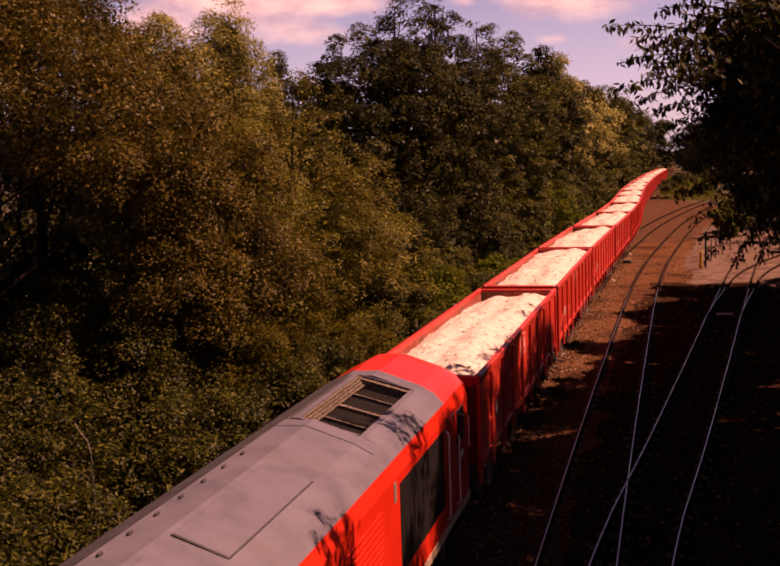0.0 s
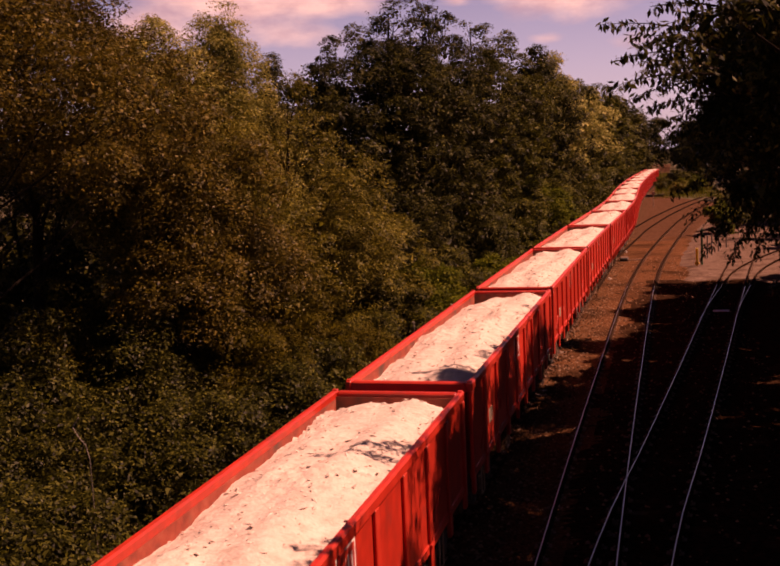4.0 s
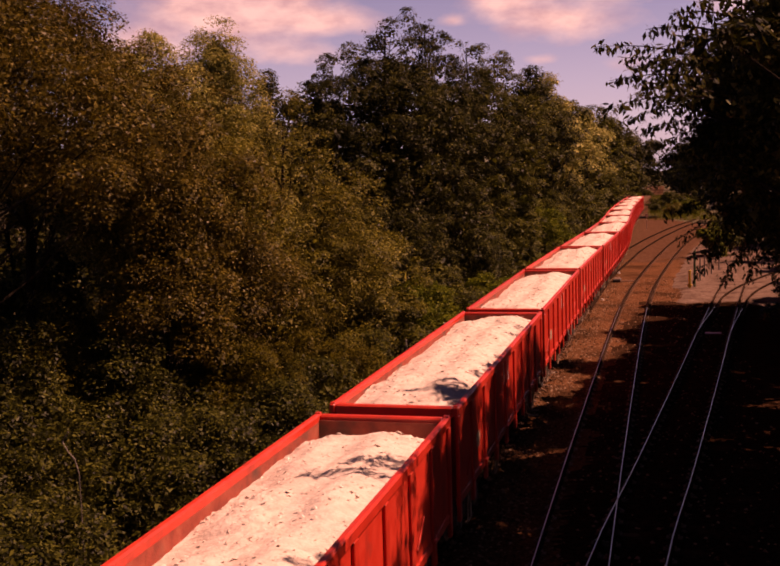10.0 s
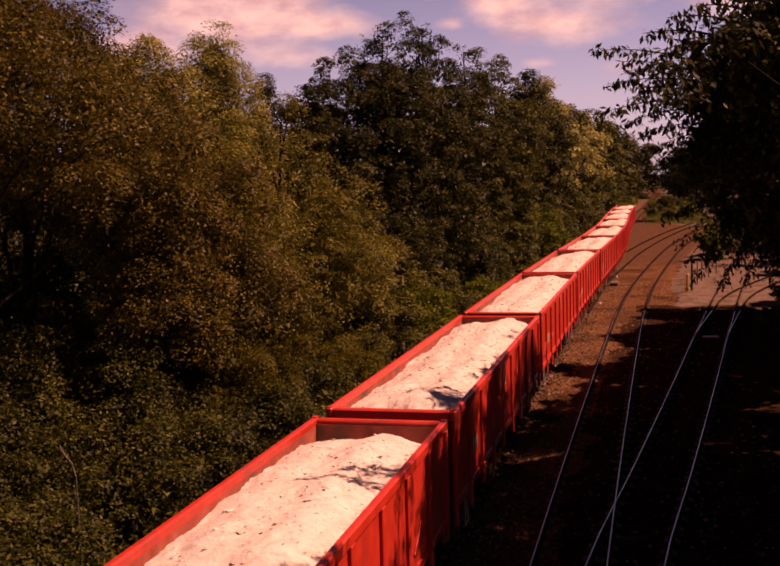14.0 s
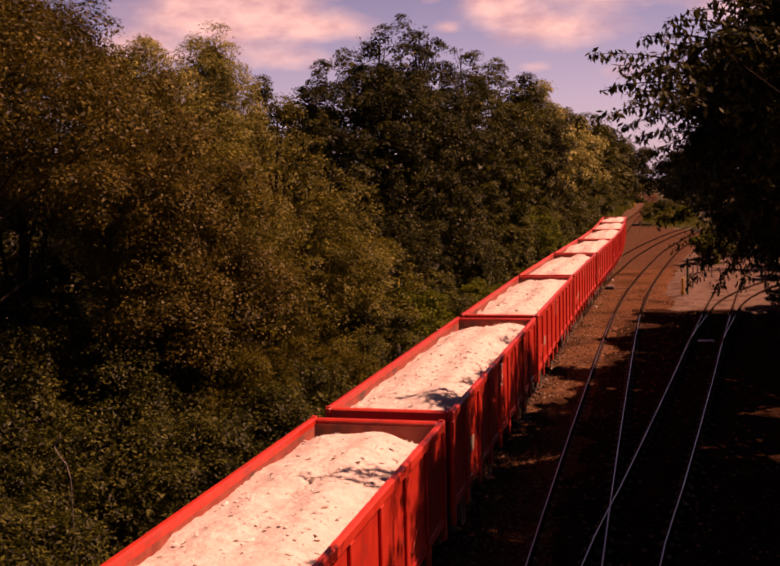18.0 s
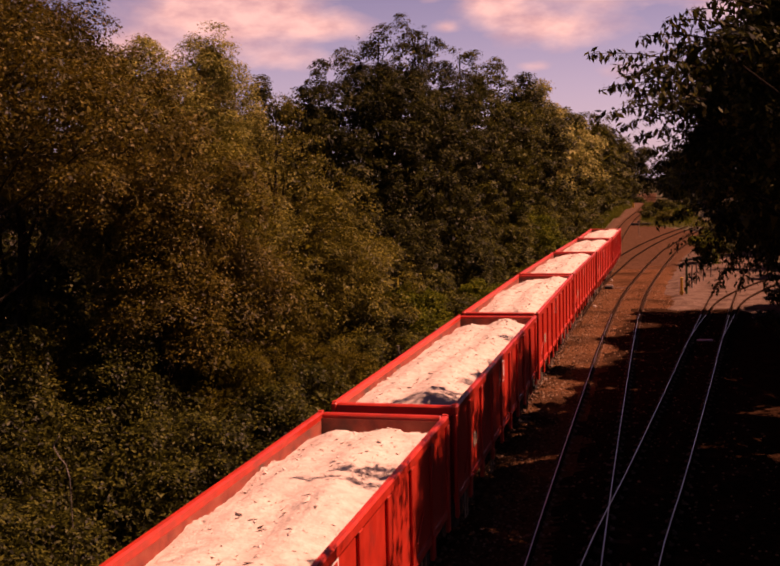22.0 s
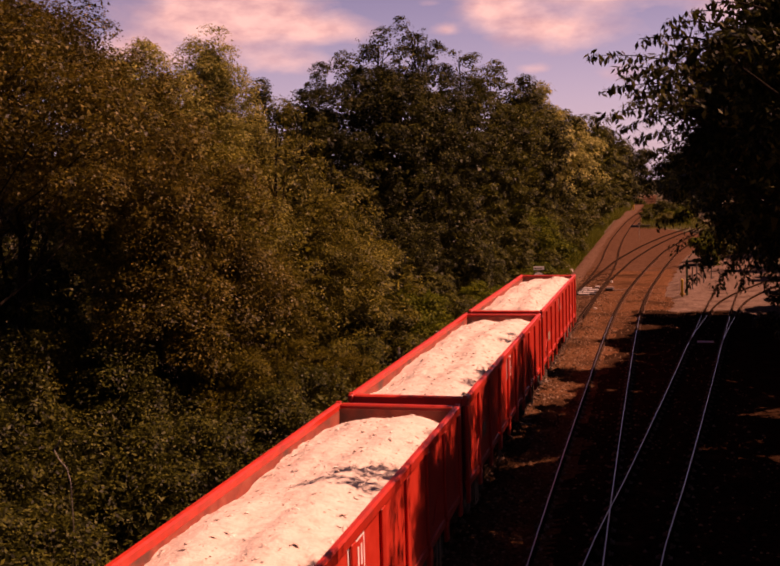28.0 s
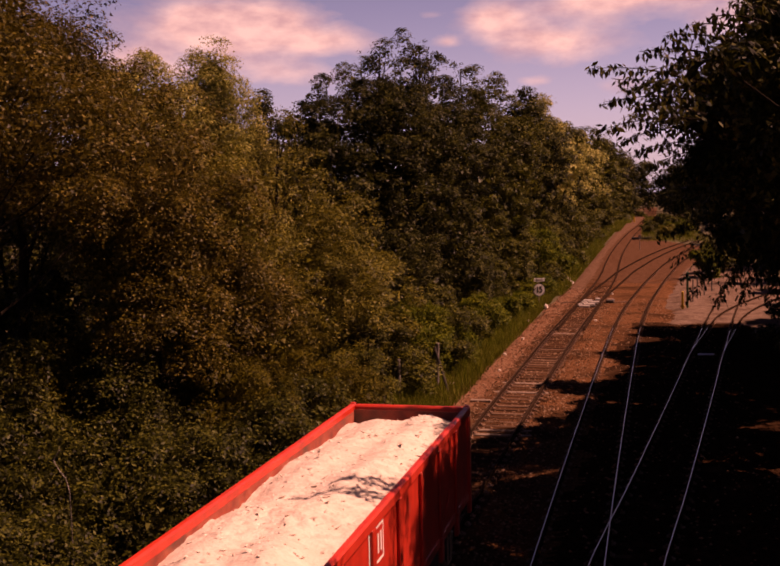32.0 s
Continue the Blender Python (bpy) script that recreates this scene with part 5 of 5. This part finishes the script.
# shrubs along the left bank, front row and second row
SHRUB_OLIVE = "bramble and shrub thicket on the railway bank"
seed = 60
for x, y, top, r, mat, n in ((-10.2, 12.5, 3.0, 1.9, LEAF_BRAMBLE, 11000), (-10.6, 15.6, 2.2, 1.6, LEAF_BRAMBLE, 12000), (-10.2, 19.0, 2.7, 1.8, LEAF_BRAMBLE, 12000), (-9.9, 22.3, 2.4, 1.7, LEAF_BRAMBLE, 11000),
                             (-9.8, 25.6, 2.2, 1.6, LEAF_BRAMBLE, 11000), (-9.9, 29.0, 2.3, 1.6, LEAF_BRAMBLE, 11000), (-10.0, 32.4, 2.3, 1.6, LEAF_DULL, 10000), (-10.3, 36.0, 2.4, 1.7, LEAF_OLIVE, 9000),
                             (-10.6, 39.8, 3.0, 1.8, LEAF_DARK, 9000), (-9.9, 44.5, 3.2, 1.8, LEAF_FRESH, 9000), (-10.4, 49.0, 3.6, 2.0, LEAF_OLIVE, 9000),
                             (-16.2, 22.5, 4.0, 2.6, LEAF_DARK, 7000), (-17.0, 27.0, 4.2, 2.6, LEAF_DARK, 7000), (-9.4, 40.5, 1.7, 1.2, LEAF_OLIVE, 4000), (-8.9, 45.4, 1.3, 0.9, LEAF_OLIVE, 4000), (-9.0, 48.6, 1.5, 1.0, LEAF_FRESH, 4000), (-9.1, 52.4, 1.7, 1.1, LEAF_OLIVE, 4000), (-9.2, 56.8, 2.0, 1.2, LEAF_FRESH, 4000), (-8.8, 61.0, 0.9, 0.8, LEAF_FRESH, 2500), (-8.9, 66.0, 1.1, 0.8, LEAF_FRESH, 2500), (-8.5, 70.5, 0.9, 0.8, LEAF_FRESH, 2500), (-8.8, 76.5, 1.2, 0.9, LEAF_FRESH, 2500), (-8.3, 83.0, 1.0, 0.9, LEAF_FRESH, 2500), (-8.3, 91.0, 1.2, 1.0, LEAF_OLIVE, 2500), (-8.4, 101.0, 1.4, 1.1, LEAF_FRESH, 2500), (-8.5, 113.0, 1.6, 1.3, LEAF_OLIVE, 2500),
                             (-15.4, 25.0, 3.0, 2.0, LEAF_DARK, 7000), (-14.8, 28.6, 3.2, 2.0, LEAF_DARK, 7000), (-12.6, 24.4, 2.8, 1.6, LEAF_BRAMBLE, 6000), (-18.6, 33.0, 3.6, 2.6, LEAF_DARK, 7000), (-20.5, 38.0, 4.2, 3.0, LEAF_DARK, 7000),
                             (-12.9, 17.4, 4.2, 1.5, LEAF_BRAMBLE, 13000), (-13.2, 20.6, 4.6, 1.4, LEAF_BRAMBLE, 13000), (-12.6, 23.4, 4.3, 1.3, LEAF_BRAMBLE, 13000), (-14.6, 23.6, 4.9, 1.5, LEAF_DULL, 11000), (-11.6, 26.8, 4.9, 1.8, LEAF_DULL, 15000), (-11.6, 30.6, 5.5, 2.2, LEAF_DULL, 22000),
                             (-12.0, 38.5, 5.6, 2.3, LEAF_GOLD, 15000), (-11.8, 43.5, 6.2, 2.5, LEAF_GOLD, 15000), (-11.9, 48.5, 5.8, 2.4, LEAF_DARK, 11000), (-11.8, 54.0, 5.6, 2.5, LEAF_DARK, 11000),
                             (-11.3, 59.0, 5.2, 2.4, LEAF_DARK, 10000), (-11.0, 65.0, 5.0, 2.4, LEAF_BRAMBLE, 9000), (-10.8, 71.0, 4.8, 2.2, LEAF_OLIVE, 9000), (-10.6, 78.0, 5.0, 2.2, LEAF_OLIVE, 8500),
                             (-10.6, 86.0, 5.2, 2.5, LEAF_OLIVE, 8000), (-10.6, 95.0, 5.4, 2.6, LEAF_FRESH, 8000), (-10.5, 105.0, 5.2, 2.6, LEAF_OLIVE, 7000), (-10.8, 117.0, 5.5, 2.9, LEAF_OLIVE, 7000),
                             (-10.8, 131.0, 5.5, 3.0, LEAF_OLIVE, 6000), (-11.0, 148.0, 5.6, 3.2, LEAF_OLIVE, 6000), (-11.0, 170.0, 6.0, 3.4, LEAF_OLIVE, 5500), (-11.0, 198.0, 6.0, 3.6, LEAF_OLIVE, 5000),
                             (-10.0, 235.0, 6.5, 4.0, LEAF_OLIVE, 5000), (-9.0, 280.0, 7.0, 4.4, LEAF_OLIVE, 5000), (-7.5, 340.0, 8.0, 5.0, LEAF_OLIVE, 5000)):
    seed += 1
    far = max(1.0, y / 45)
    fine = 0.078 if mat is LEAF_DULL else 0.1 if y < 37 else 0.112
    tree("shrub", x, y, 0.4, top, r * 1.2, mat, SHRUB_OLIVE, int(n * (1.5 if y < 37 else 1.8 if y < 60 else 1.3)), fine * far ** 0.85, seed, lobes=10, taper=0.25, whole=y < 24, clump=0.23 * far ** 0.6, trunk=0.05, group="bank thicket", per=130, knob=25)

# trees on the other side: the near one hangs over the tracks
near_lobes = [(1.42, 23.5, 10.0, 0.55, 0.71, 0.38), (1.27, 23.0, 9.15, 0.49, 0.64, 0.34), (1.43, 24.0, 8.36, 0.56, 0.73, 0.39),
              (1.9, 21.5, 10.2, 0.62, 0.81, 0.5), (2.08, 23.5, 9.46, 0.87, 1.14, 0.7), (1.99, 23.5, 8.44, 0.79, 1.02, 0.63),
              (1.92, 24.5, 7.56, 0.63, 0.81, 0.5), (2.19, 20.5, 10.59, 0.67, 0.87, 0.47), (2.68, 22.5, 9.89, 0.84, 1.09, 0.75),
              (2.81, 23.5, 8.77, 0.93, 1.21, 0.84), (0.86, 23.4, 10.01, 0.28, 0.37, 0.14), (0.66, 23.6, 9.63, 0.27, 0.35, 0.14),
              (0.77, 23.0, 9.07, 0.28, 0.36, 0.14), (0.9, 23.8, 8.64, 0.27, 0.35, 0.14), (0.34, 23.6, 9.85, 0.19, 0.24, 0.08),
              (0.28, 23.2, 9.2, 0.19, 0.24, 0.07), (0.79, 13.8, 9.33, 0.2, 0.28, 0.14), (0.96, 24.0, 8.17, 0.24, 0.32, 0.12)]
BOUGHS = [((0.84, 17.4, 9.39), (-0.89, 17.1, 9.69), 114, 0.16), ((0.96, 24.0, 9.91), (-0.59, 23.7, 9.95), 114, 0.22), ((0.86, 17.8, 9.16), (-0.73, 17.5, 9.19), 106, 0.16),
          ((0.98, 24.4, 9.57), (-0.54, 24.1, 9.38), 105, 0.22), ((0.76, 17.2, 8.85), (-0.76, 16.9, 8.72), 114, 0.16), ((0.95, 23.6, 9.1), (-0.69, 23.3, 8.8), 105, 0.22),
          ((1.12, 23.0, 8.75), (-0.31, 22.7, 8.57), 110, 0.21), ((1.18, 24.2, 8.64), (-0.01, 23.9, 8.29), 101, 0.22), ((1.25, 23.6, 8.31), (0.33, 23.3, 8.06), 92, 0.22),
          ((0.82, 13.4, 9.34), (-0.13, 13.1, 9.41), 110, 0.12), ((0.85, 13.9, 9.33), (0.05, 13.6, 9.25), 101, 0.13), ((0.96, 13.0, 9.45), (0.14, 12.7, 9.52), 92, 0.12),
          ((1.05, 13.5, 9.66), (0.43, 13.2, 9.7), 79, 0.12), ((1.3, 13.2, 9.68), (0.67, 12.9, 9.74), 74, 0.12), ((1.45, 13.6, 9.85), (0.98, 13.3, 9.91), 61, 0.12),
          ((1.29, 24.4, 8.11), (0.68, 24.1, 7.69), 82, 0.22), ((0.79, 17.9, 9.29), (-0.51, 17.6, 9.55), 87, 0.16), ((0.88, 18.2, 8.99), (-0.35, 17.9, 9.15), 87, 0.17)]
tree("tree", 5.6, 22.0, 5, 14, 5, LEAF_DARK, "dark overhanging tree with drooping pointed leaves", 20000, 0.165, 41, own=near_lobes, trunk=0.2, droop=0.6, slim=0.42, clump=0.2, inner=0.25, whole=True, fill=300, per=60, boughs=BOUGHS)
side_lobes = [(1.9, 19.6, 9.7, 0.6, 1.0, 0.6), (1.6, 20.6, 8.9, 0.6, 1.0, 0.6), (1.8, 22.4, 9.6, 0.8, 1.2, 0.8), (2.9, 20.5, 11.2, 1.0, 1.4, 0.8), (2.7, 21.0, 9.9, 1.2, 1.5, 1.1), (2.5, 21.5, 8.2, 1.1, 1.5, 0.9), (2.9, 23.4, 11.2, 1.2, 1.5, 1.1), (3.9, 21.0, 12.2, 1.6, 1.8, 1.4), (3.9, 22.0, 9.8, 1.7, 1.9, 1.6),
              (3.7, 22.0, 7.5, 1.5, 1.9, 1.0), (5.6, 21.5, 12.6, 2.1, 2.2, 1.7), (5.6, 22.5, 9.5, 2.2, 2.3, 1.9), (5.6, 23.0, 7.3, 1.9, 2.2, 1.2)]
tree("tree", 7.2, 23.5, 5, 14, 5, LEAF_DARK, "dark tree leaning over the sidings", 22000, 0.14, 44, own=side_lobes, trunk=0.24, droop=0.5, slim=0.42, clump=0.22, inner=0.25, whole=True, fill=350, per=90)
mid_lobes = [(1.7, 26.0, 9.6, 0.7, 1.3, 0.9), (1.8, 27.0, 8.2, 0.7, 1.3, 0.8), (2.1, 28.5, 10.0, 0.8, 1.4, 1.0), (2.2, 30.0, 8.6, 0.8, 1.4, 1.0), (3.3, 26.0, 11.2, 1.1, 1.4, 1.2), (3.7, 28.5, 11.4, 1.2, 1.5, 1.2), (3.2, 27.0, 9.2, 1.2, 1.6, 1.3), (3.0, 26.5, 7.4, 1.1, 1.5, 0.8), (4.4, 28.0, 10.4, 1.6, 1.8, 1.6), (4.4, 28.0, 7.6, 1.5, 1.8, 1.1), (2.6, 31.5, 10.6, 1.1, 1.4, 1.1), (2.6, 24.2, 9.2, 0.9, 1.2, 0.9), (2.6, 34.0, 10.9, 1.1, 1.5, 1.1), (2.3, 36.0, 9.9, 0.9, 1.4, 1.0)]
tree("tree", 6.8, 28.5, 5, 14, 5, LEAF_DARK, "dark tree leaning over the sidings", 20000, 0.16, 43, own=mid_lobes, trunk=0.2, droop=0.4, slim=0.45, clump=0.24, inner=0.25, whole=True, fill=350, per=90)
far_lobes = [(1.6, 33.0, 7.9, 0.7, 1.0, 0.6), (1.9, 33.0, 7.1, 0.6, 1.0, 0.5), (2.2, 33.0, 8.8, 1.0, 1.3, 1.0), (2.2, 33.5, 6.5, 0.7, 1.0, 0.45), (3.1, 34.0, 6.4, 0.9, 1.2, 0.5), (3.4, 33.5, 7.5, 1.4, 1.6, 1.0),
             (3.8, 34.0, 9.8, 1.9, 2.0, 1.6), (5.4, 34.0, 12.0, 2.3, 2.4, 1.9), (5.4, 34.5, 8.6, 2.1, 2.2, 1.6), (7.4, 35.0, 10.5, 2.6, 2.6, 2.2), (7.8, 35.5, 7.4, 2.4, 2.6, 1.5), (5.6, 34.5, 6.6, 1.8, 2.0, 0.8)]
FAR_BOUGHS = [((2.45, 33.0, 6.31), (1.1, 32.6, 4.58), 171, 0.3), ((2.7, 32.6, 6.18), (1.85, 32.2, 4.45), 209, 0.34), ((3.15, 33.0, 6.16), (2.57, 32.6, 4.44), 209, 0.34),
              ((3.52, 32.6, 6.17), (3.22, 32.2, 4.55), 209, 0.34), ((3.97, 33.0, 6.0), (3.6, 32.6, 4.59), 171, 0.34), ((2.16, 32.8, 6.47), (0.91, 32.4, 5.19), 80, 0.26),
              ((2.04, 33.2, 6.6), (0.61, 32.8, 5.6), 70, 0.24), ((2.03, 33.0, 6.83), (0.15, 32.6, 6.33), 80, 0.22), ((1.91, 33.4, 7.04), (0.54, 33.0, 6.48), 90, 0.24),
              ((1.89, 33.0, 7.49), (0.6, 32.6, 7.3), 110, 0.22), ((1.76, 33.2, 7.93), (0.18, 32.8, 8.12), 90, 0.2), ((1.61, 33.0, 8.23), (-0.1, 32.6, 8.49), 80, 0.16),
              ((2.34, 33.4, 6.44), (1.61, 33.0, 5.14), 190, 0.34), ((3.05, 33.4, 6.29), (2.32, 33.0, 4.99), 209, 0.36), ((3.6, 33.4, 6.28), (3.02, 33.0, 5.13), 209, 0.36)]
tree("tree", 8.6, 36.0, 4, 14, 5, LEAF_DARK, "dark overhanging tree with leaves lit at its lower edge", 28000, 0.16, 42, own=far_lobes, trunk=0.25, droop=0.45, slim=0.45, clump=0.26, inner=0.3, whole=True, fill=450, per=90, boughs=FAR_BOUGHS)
# trees added mostly out of view to cast shade over the sidings
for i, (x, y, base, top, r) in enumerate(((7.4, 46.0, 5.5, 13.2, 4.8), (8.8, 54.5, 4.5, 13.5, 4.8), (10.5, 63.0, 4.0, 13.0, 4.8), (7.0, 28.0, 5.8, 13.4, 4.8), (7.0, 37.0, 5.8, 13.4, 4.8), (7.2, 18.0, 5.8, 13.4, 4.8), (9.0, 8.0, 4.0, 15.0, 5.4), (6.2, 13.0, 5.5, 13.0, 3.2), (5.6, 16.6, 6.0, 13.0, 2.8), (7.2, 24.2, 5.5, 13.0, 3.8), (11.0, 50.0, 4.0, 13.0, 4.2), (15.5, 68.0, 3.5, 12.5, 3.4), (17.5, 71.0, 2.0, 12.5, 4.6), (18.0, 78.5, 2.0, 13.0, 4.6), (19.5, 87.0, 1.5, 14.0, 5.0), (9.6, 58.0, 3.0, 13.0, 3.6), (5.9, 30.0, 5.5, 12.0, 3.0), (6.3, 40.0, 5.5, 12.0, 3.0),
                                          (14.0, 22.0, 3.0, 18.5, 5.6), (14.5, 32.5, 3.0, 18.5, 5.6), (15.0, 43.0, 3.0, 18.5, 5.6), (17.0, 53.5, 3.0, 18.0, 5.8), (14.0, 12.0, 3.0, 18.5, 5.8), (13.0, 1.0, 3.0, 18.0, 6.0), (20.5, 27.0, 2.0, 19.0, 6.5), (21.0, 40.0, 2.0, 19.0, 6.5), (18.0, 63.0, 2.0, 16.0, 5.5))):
    tree("tree", x, y, base, top, r, LEAF_DARK, "added tall dark tree, mostly out of view, shading the sidings", (16000 if y < 20 else 12000) if x < 12 else 5500, 0.22 if y < 20 and x < 12 else 0.38 if x < 12 else 0.68, 140 + i, lobes=18, taper=0.2, trunk=0.25, clump=0.5, fill=400 if y < 20 and x < 12 else 240 if x < 12 else 120)
for i, (x, y, top, r) in enumerate(((15.5, 112, 13, 5), (15.0, 128, 12, 4.5), (18, 140, 15, 6), (16.0, 165, 13, 5.5), (10.5, 215, 13, 5.0), (10.0, 245, 14, 5.5), (10.5, 280, 14, 6.0), (11.5, 325, 15, 7.0), (12.0, 380, 15, 8.0), (16, 96, 14, 5), (18, 118, 16, 6))):
    tree("tree", x, y, 1.2, top, r, (LEAF_DARK, LEAF_OLIVE)[i % 2], "leafy tree beyond the gravel yard", 9000, 0.26 * max(1, y / 110), 80 + i, lobes=12, trunk=0.2, clump=0.5 * max(1, y / 130))
# the dark shrubs nearer than 65 are added to keep light out
for i, (x, y, top, r, mat) in enumerate(((8.6, 30, 4.4, 2.2, LEAF_DARK), (9.0, 38, 4.6, 2.4, LEAF_DARK), (8.2, 23, 4.2, 2.2, LEAF_DARK), (8.0, 16, 4.2, 2.4, LEAF_DARK), (9.6, 46, 4.6, 2.6, LEAF_DARK), (6.6, 50, 4.6, 1.6, LEAF_DARK), (7.6, 53, 5.0, 1.8, LEAF_DARK), (9.2, 57, 5.4, 2.4, LEAF_DARK), (11.0, 54, 4.6, 2.8, LEAF_DARK), (12.6, 62, 4.6, 2.8, LEAF_DARK),
                                         (-0.4, 205, 1.0, 1.7, LEAF_OLIVE), (0.2, 222, 1.3, 2.0, LEAF_OLIVE), (1.6, 240, 1.6, 2.4, LEAF_OLIVE), (3.2, 258, 2.2, 3.0, LEAF_OLIVE), (2.6, 186, 1.5, 1.9, LEAF_GOLD), (4.6, 190, 2.4, 2.4, LEAF_FRESH), (5.6, 205, 3.0, 3.0, LEAF_OLIVE),
                                         (5.0, 100, 2.6, 1.5, LEAF_FRESH), (6.2, 106, 3.2, 2.0, LEAF_OLIVE), (8.6, 116, 3.2, 2.4, LEAF_OLIVE), (10.4, 126, 3.6, 3.0, LEAF_OLIVE), (12.0, 142, 3.4, 3.0, LEAF_OLIVE), (12.2, 165, 3.6, 3.4, LEAF_OLIVE))):
    tree("shrub", x, y, 0.2, top, r, mat, "added dark shrub keeping light out beside the siding" if y < 65 else "low scrub between the tracks", 7000 if y < 65 else 5000, 0.16 if y < 65 else 0.26, 95 + i, lobes=8, trunk=0.05, group="bank thicket")
# unseen trees added along the cutting behind the bridge to block sky light
for i, (x, y, top, r) in enumerate(((-12, -16, 13, 5.5), (-13, -28, 14, 6), (-12, -42, 14, 6), (-13, -60, 14, 7), (9, -16, 13, 5.5), (10, -28, 14, 6), (9, -42, 14, 6), (10, -60, 14, 7), (0, -110, 14, 9), (-14, -90, 14, 9), (14, -90, 14, 9))):
    tree("tree", x, y, 1.0, top, r, LEAF_DARK, "unseen dark tree added in the cutting behind the bridge", 4000, 0.6, 220 + i, lobes=12, taper=0.3, trunk=0.25, clump=0.6, fill=120)


# grass along the edge of the ballast
def grass(name, rng, count, area, height, label):
    x0, x1, y0, y1 = area
    p = np.stack([rng.uniform(x0, x1, count), rng.uniform(y0, y1, count), np.zeros(count)], 1)
    p[:, 2] = [ground_height(a, b) for a, b in p[:, :2]]
    d = rng.normal(0, 1, (count, 3)) * 0.4 + np.array([0, 0, 1])
    s = np.cross(d, rng.normal(0, 1, (count, 3)))
    s /= np.linalg.norm(s, axis=1)[:, None]
    h = height * rng.uniform(0.4, 1.3, count)[:, None]
    w = 0.02 * h / 0.4
    v = np.stack([p - s * w, p + s * w, p + d * h], 1).reshape(-1, 3)
    f = np.arange(count * 3).reshape(-1, 3)
    return tagged(new(name, raw_mesh(name, v, f, [GRASS])), label, "grass", kind="stuff")


rng = np.random.default_rng(5)
grass("grass", rng, 70000, (-10.0, -7.2, 36, 84), 0.36, "green and straw-coloured grass verge by the ballast")
grass("grass", rng, 30000, (-9.6, -6.6, 84, 160), 0.5, "green and straw-coloured grass verge by the ballast")
grass("grass", rng, 7000, (-9.4, -6.9, 160, 215), 0.7, "straw-coloured grass verge along the far line")
grass("grass", rng, 5000, (-8.6, -5.9, 215, 270), 0.8, "straw-coloured grass verge along the far line")
grass("grass", rng, 5000, (-7.6, -4.8, 270, 340), 0.9, "straw-coloured grass verge along the far line")
grass("grass", rng, 12000, (-1.6, 9.0, 172, 330), 0.7, "rough grass between the diverging tracks")

# loose ballast stones
g = np.random.default_rng(9)
count = 11000
px = np.concatenate([g.uniform(-7.6, -2.8, count), g.uniform(-2.8, 3.5, 3500)])
py = np.concatenate([20 + 70 * g.random(count) ** 1.3, 20 + 60 * g.random(3500)])
count = len(px)
pz = np.array([ballast_height(a, b) for a, b in zip(px, py)])
r = 0.028 + 0.045 * g.random(count) ** 2
octa = np.array([(1, 0, 0), (-1, 0, 0), (0, 1, 0), (0, -1, 0), (0, 0, 0.8), (0, 0, -0.8)])
v = octa[None] * r[:, None, None] * g.uniform(0.6, 1.25, (count, 6, 1))
ang = g.uniform(0, 6.28, count)
c, s = np.cos(ang)[:, None], np.sin(ang)[:, None]
v = np.stack([v[..., 0] * c - v[..., 1] * s, v[..., 0] * s + v[..., 1] * c, v[..., 2]], -1) + np.stack([px, py, pz], 1)[:, None]
fo = np.array([(0, 2, 4), (2, 1, 4), (1, 3, 4), (3, 0, 4), (2, 0, 5), (1, 2, 5), (3, 1, 5), (0, 3, 5)])
tagged(new("ballast_stones", raw_mesh("ballast_stones", v.reshape(-1, 3), (fo[None] + 6 * np.arange(count)[:, None, None]).reshape(-1, 3), [BALLAST_STONE])), "loose brown and grey ballast stones", "stones", kind="stuff")


def motions():
    for ob, offset, bogies in moving:
        walk(ob, carried_rows(offset, bogies))
    for wheel, dy, offset in spinning:
        walk(wheel, rolling_rows(dy, offset))


motions()
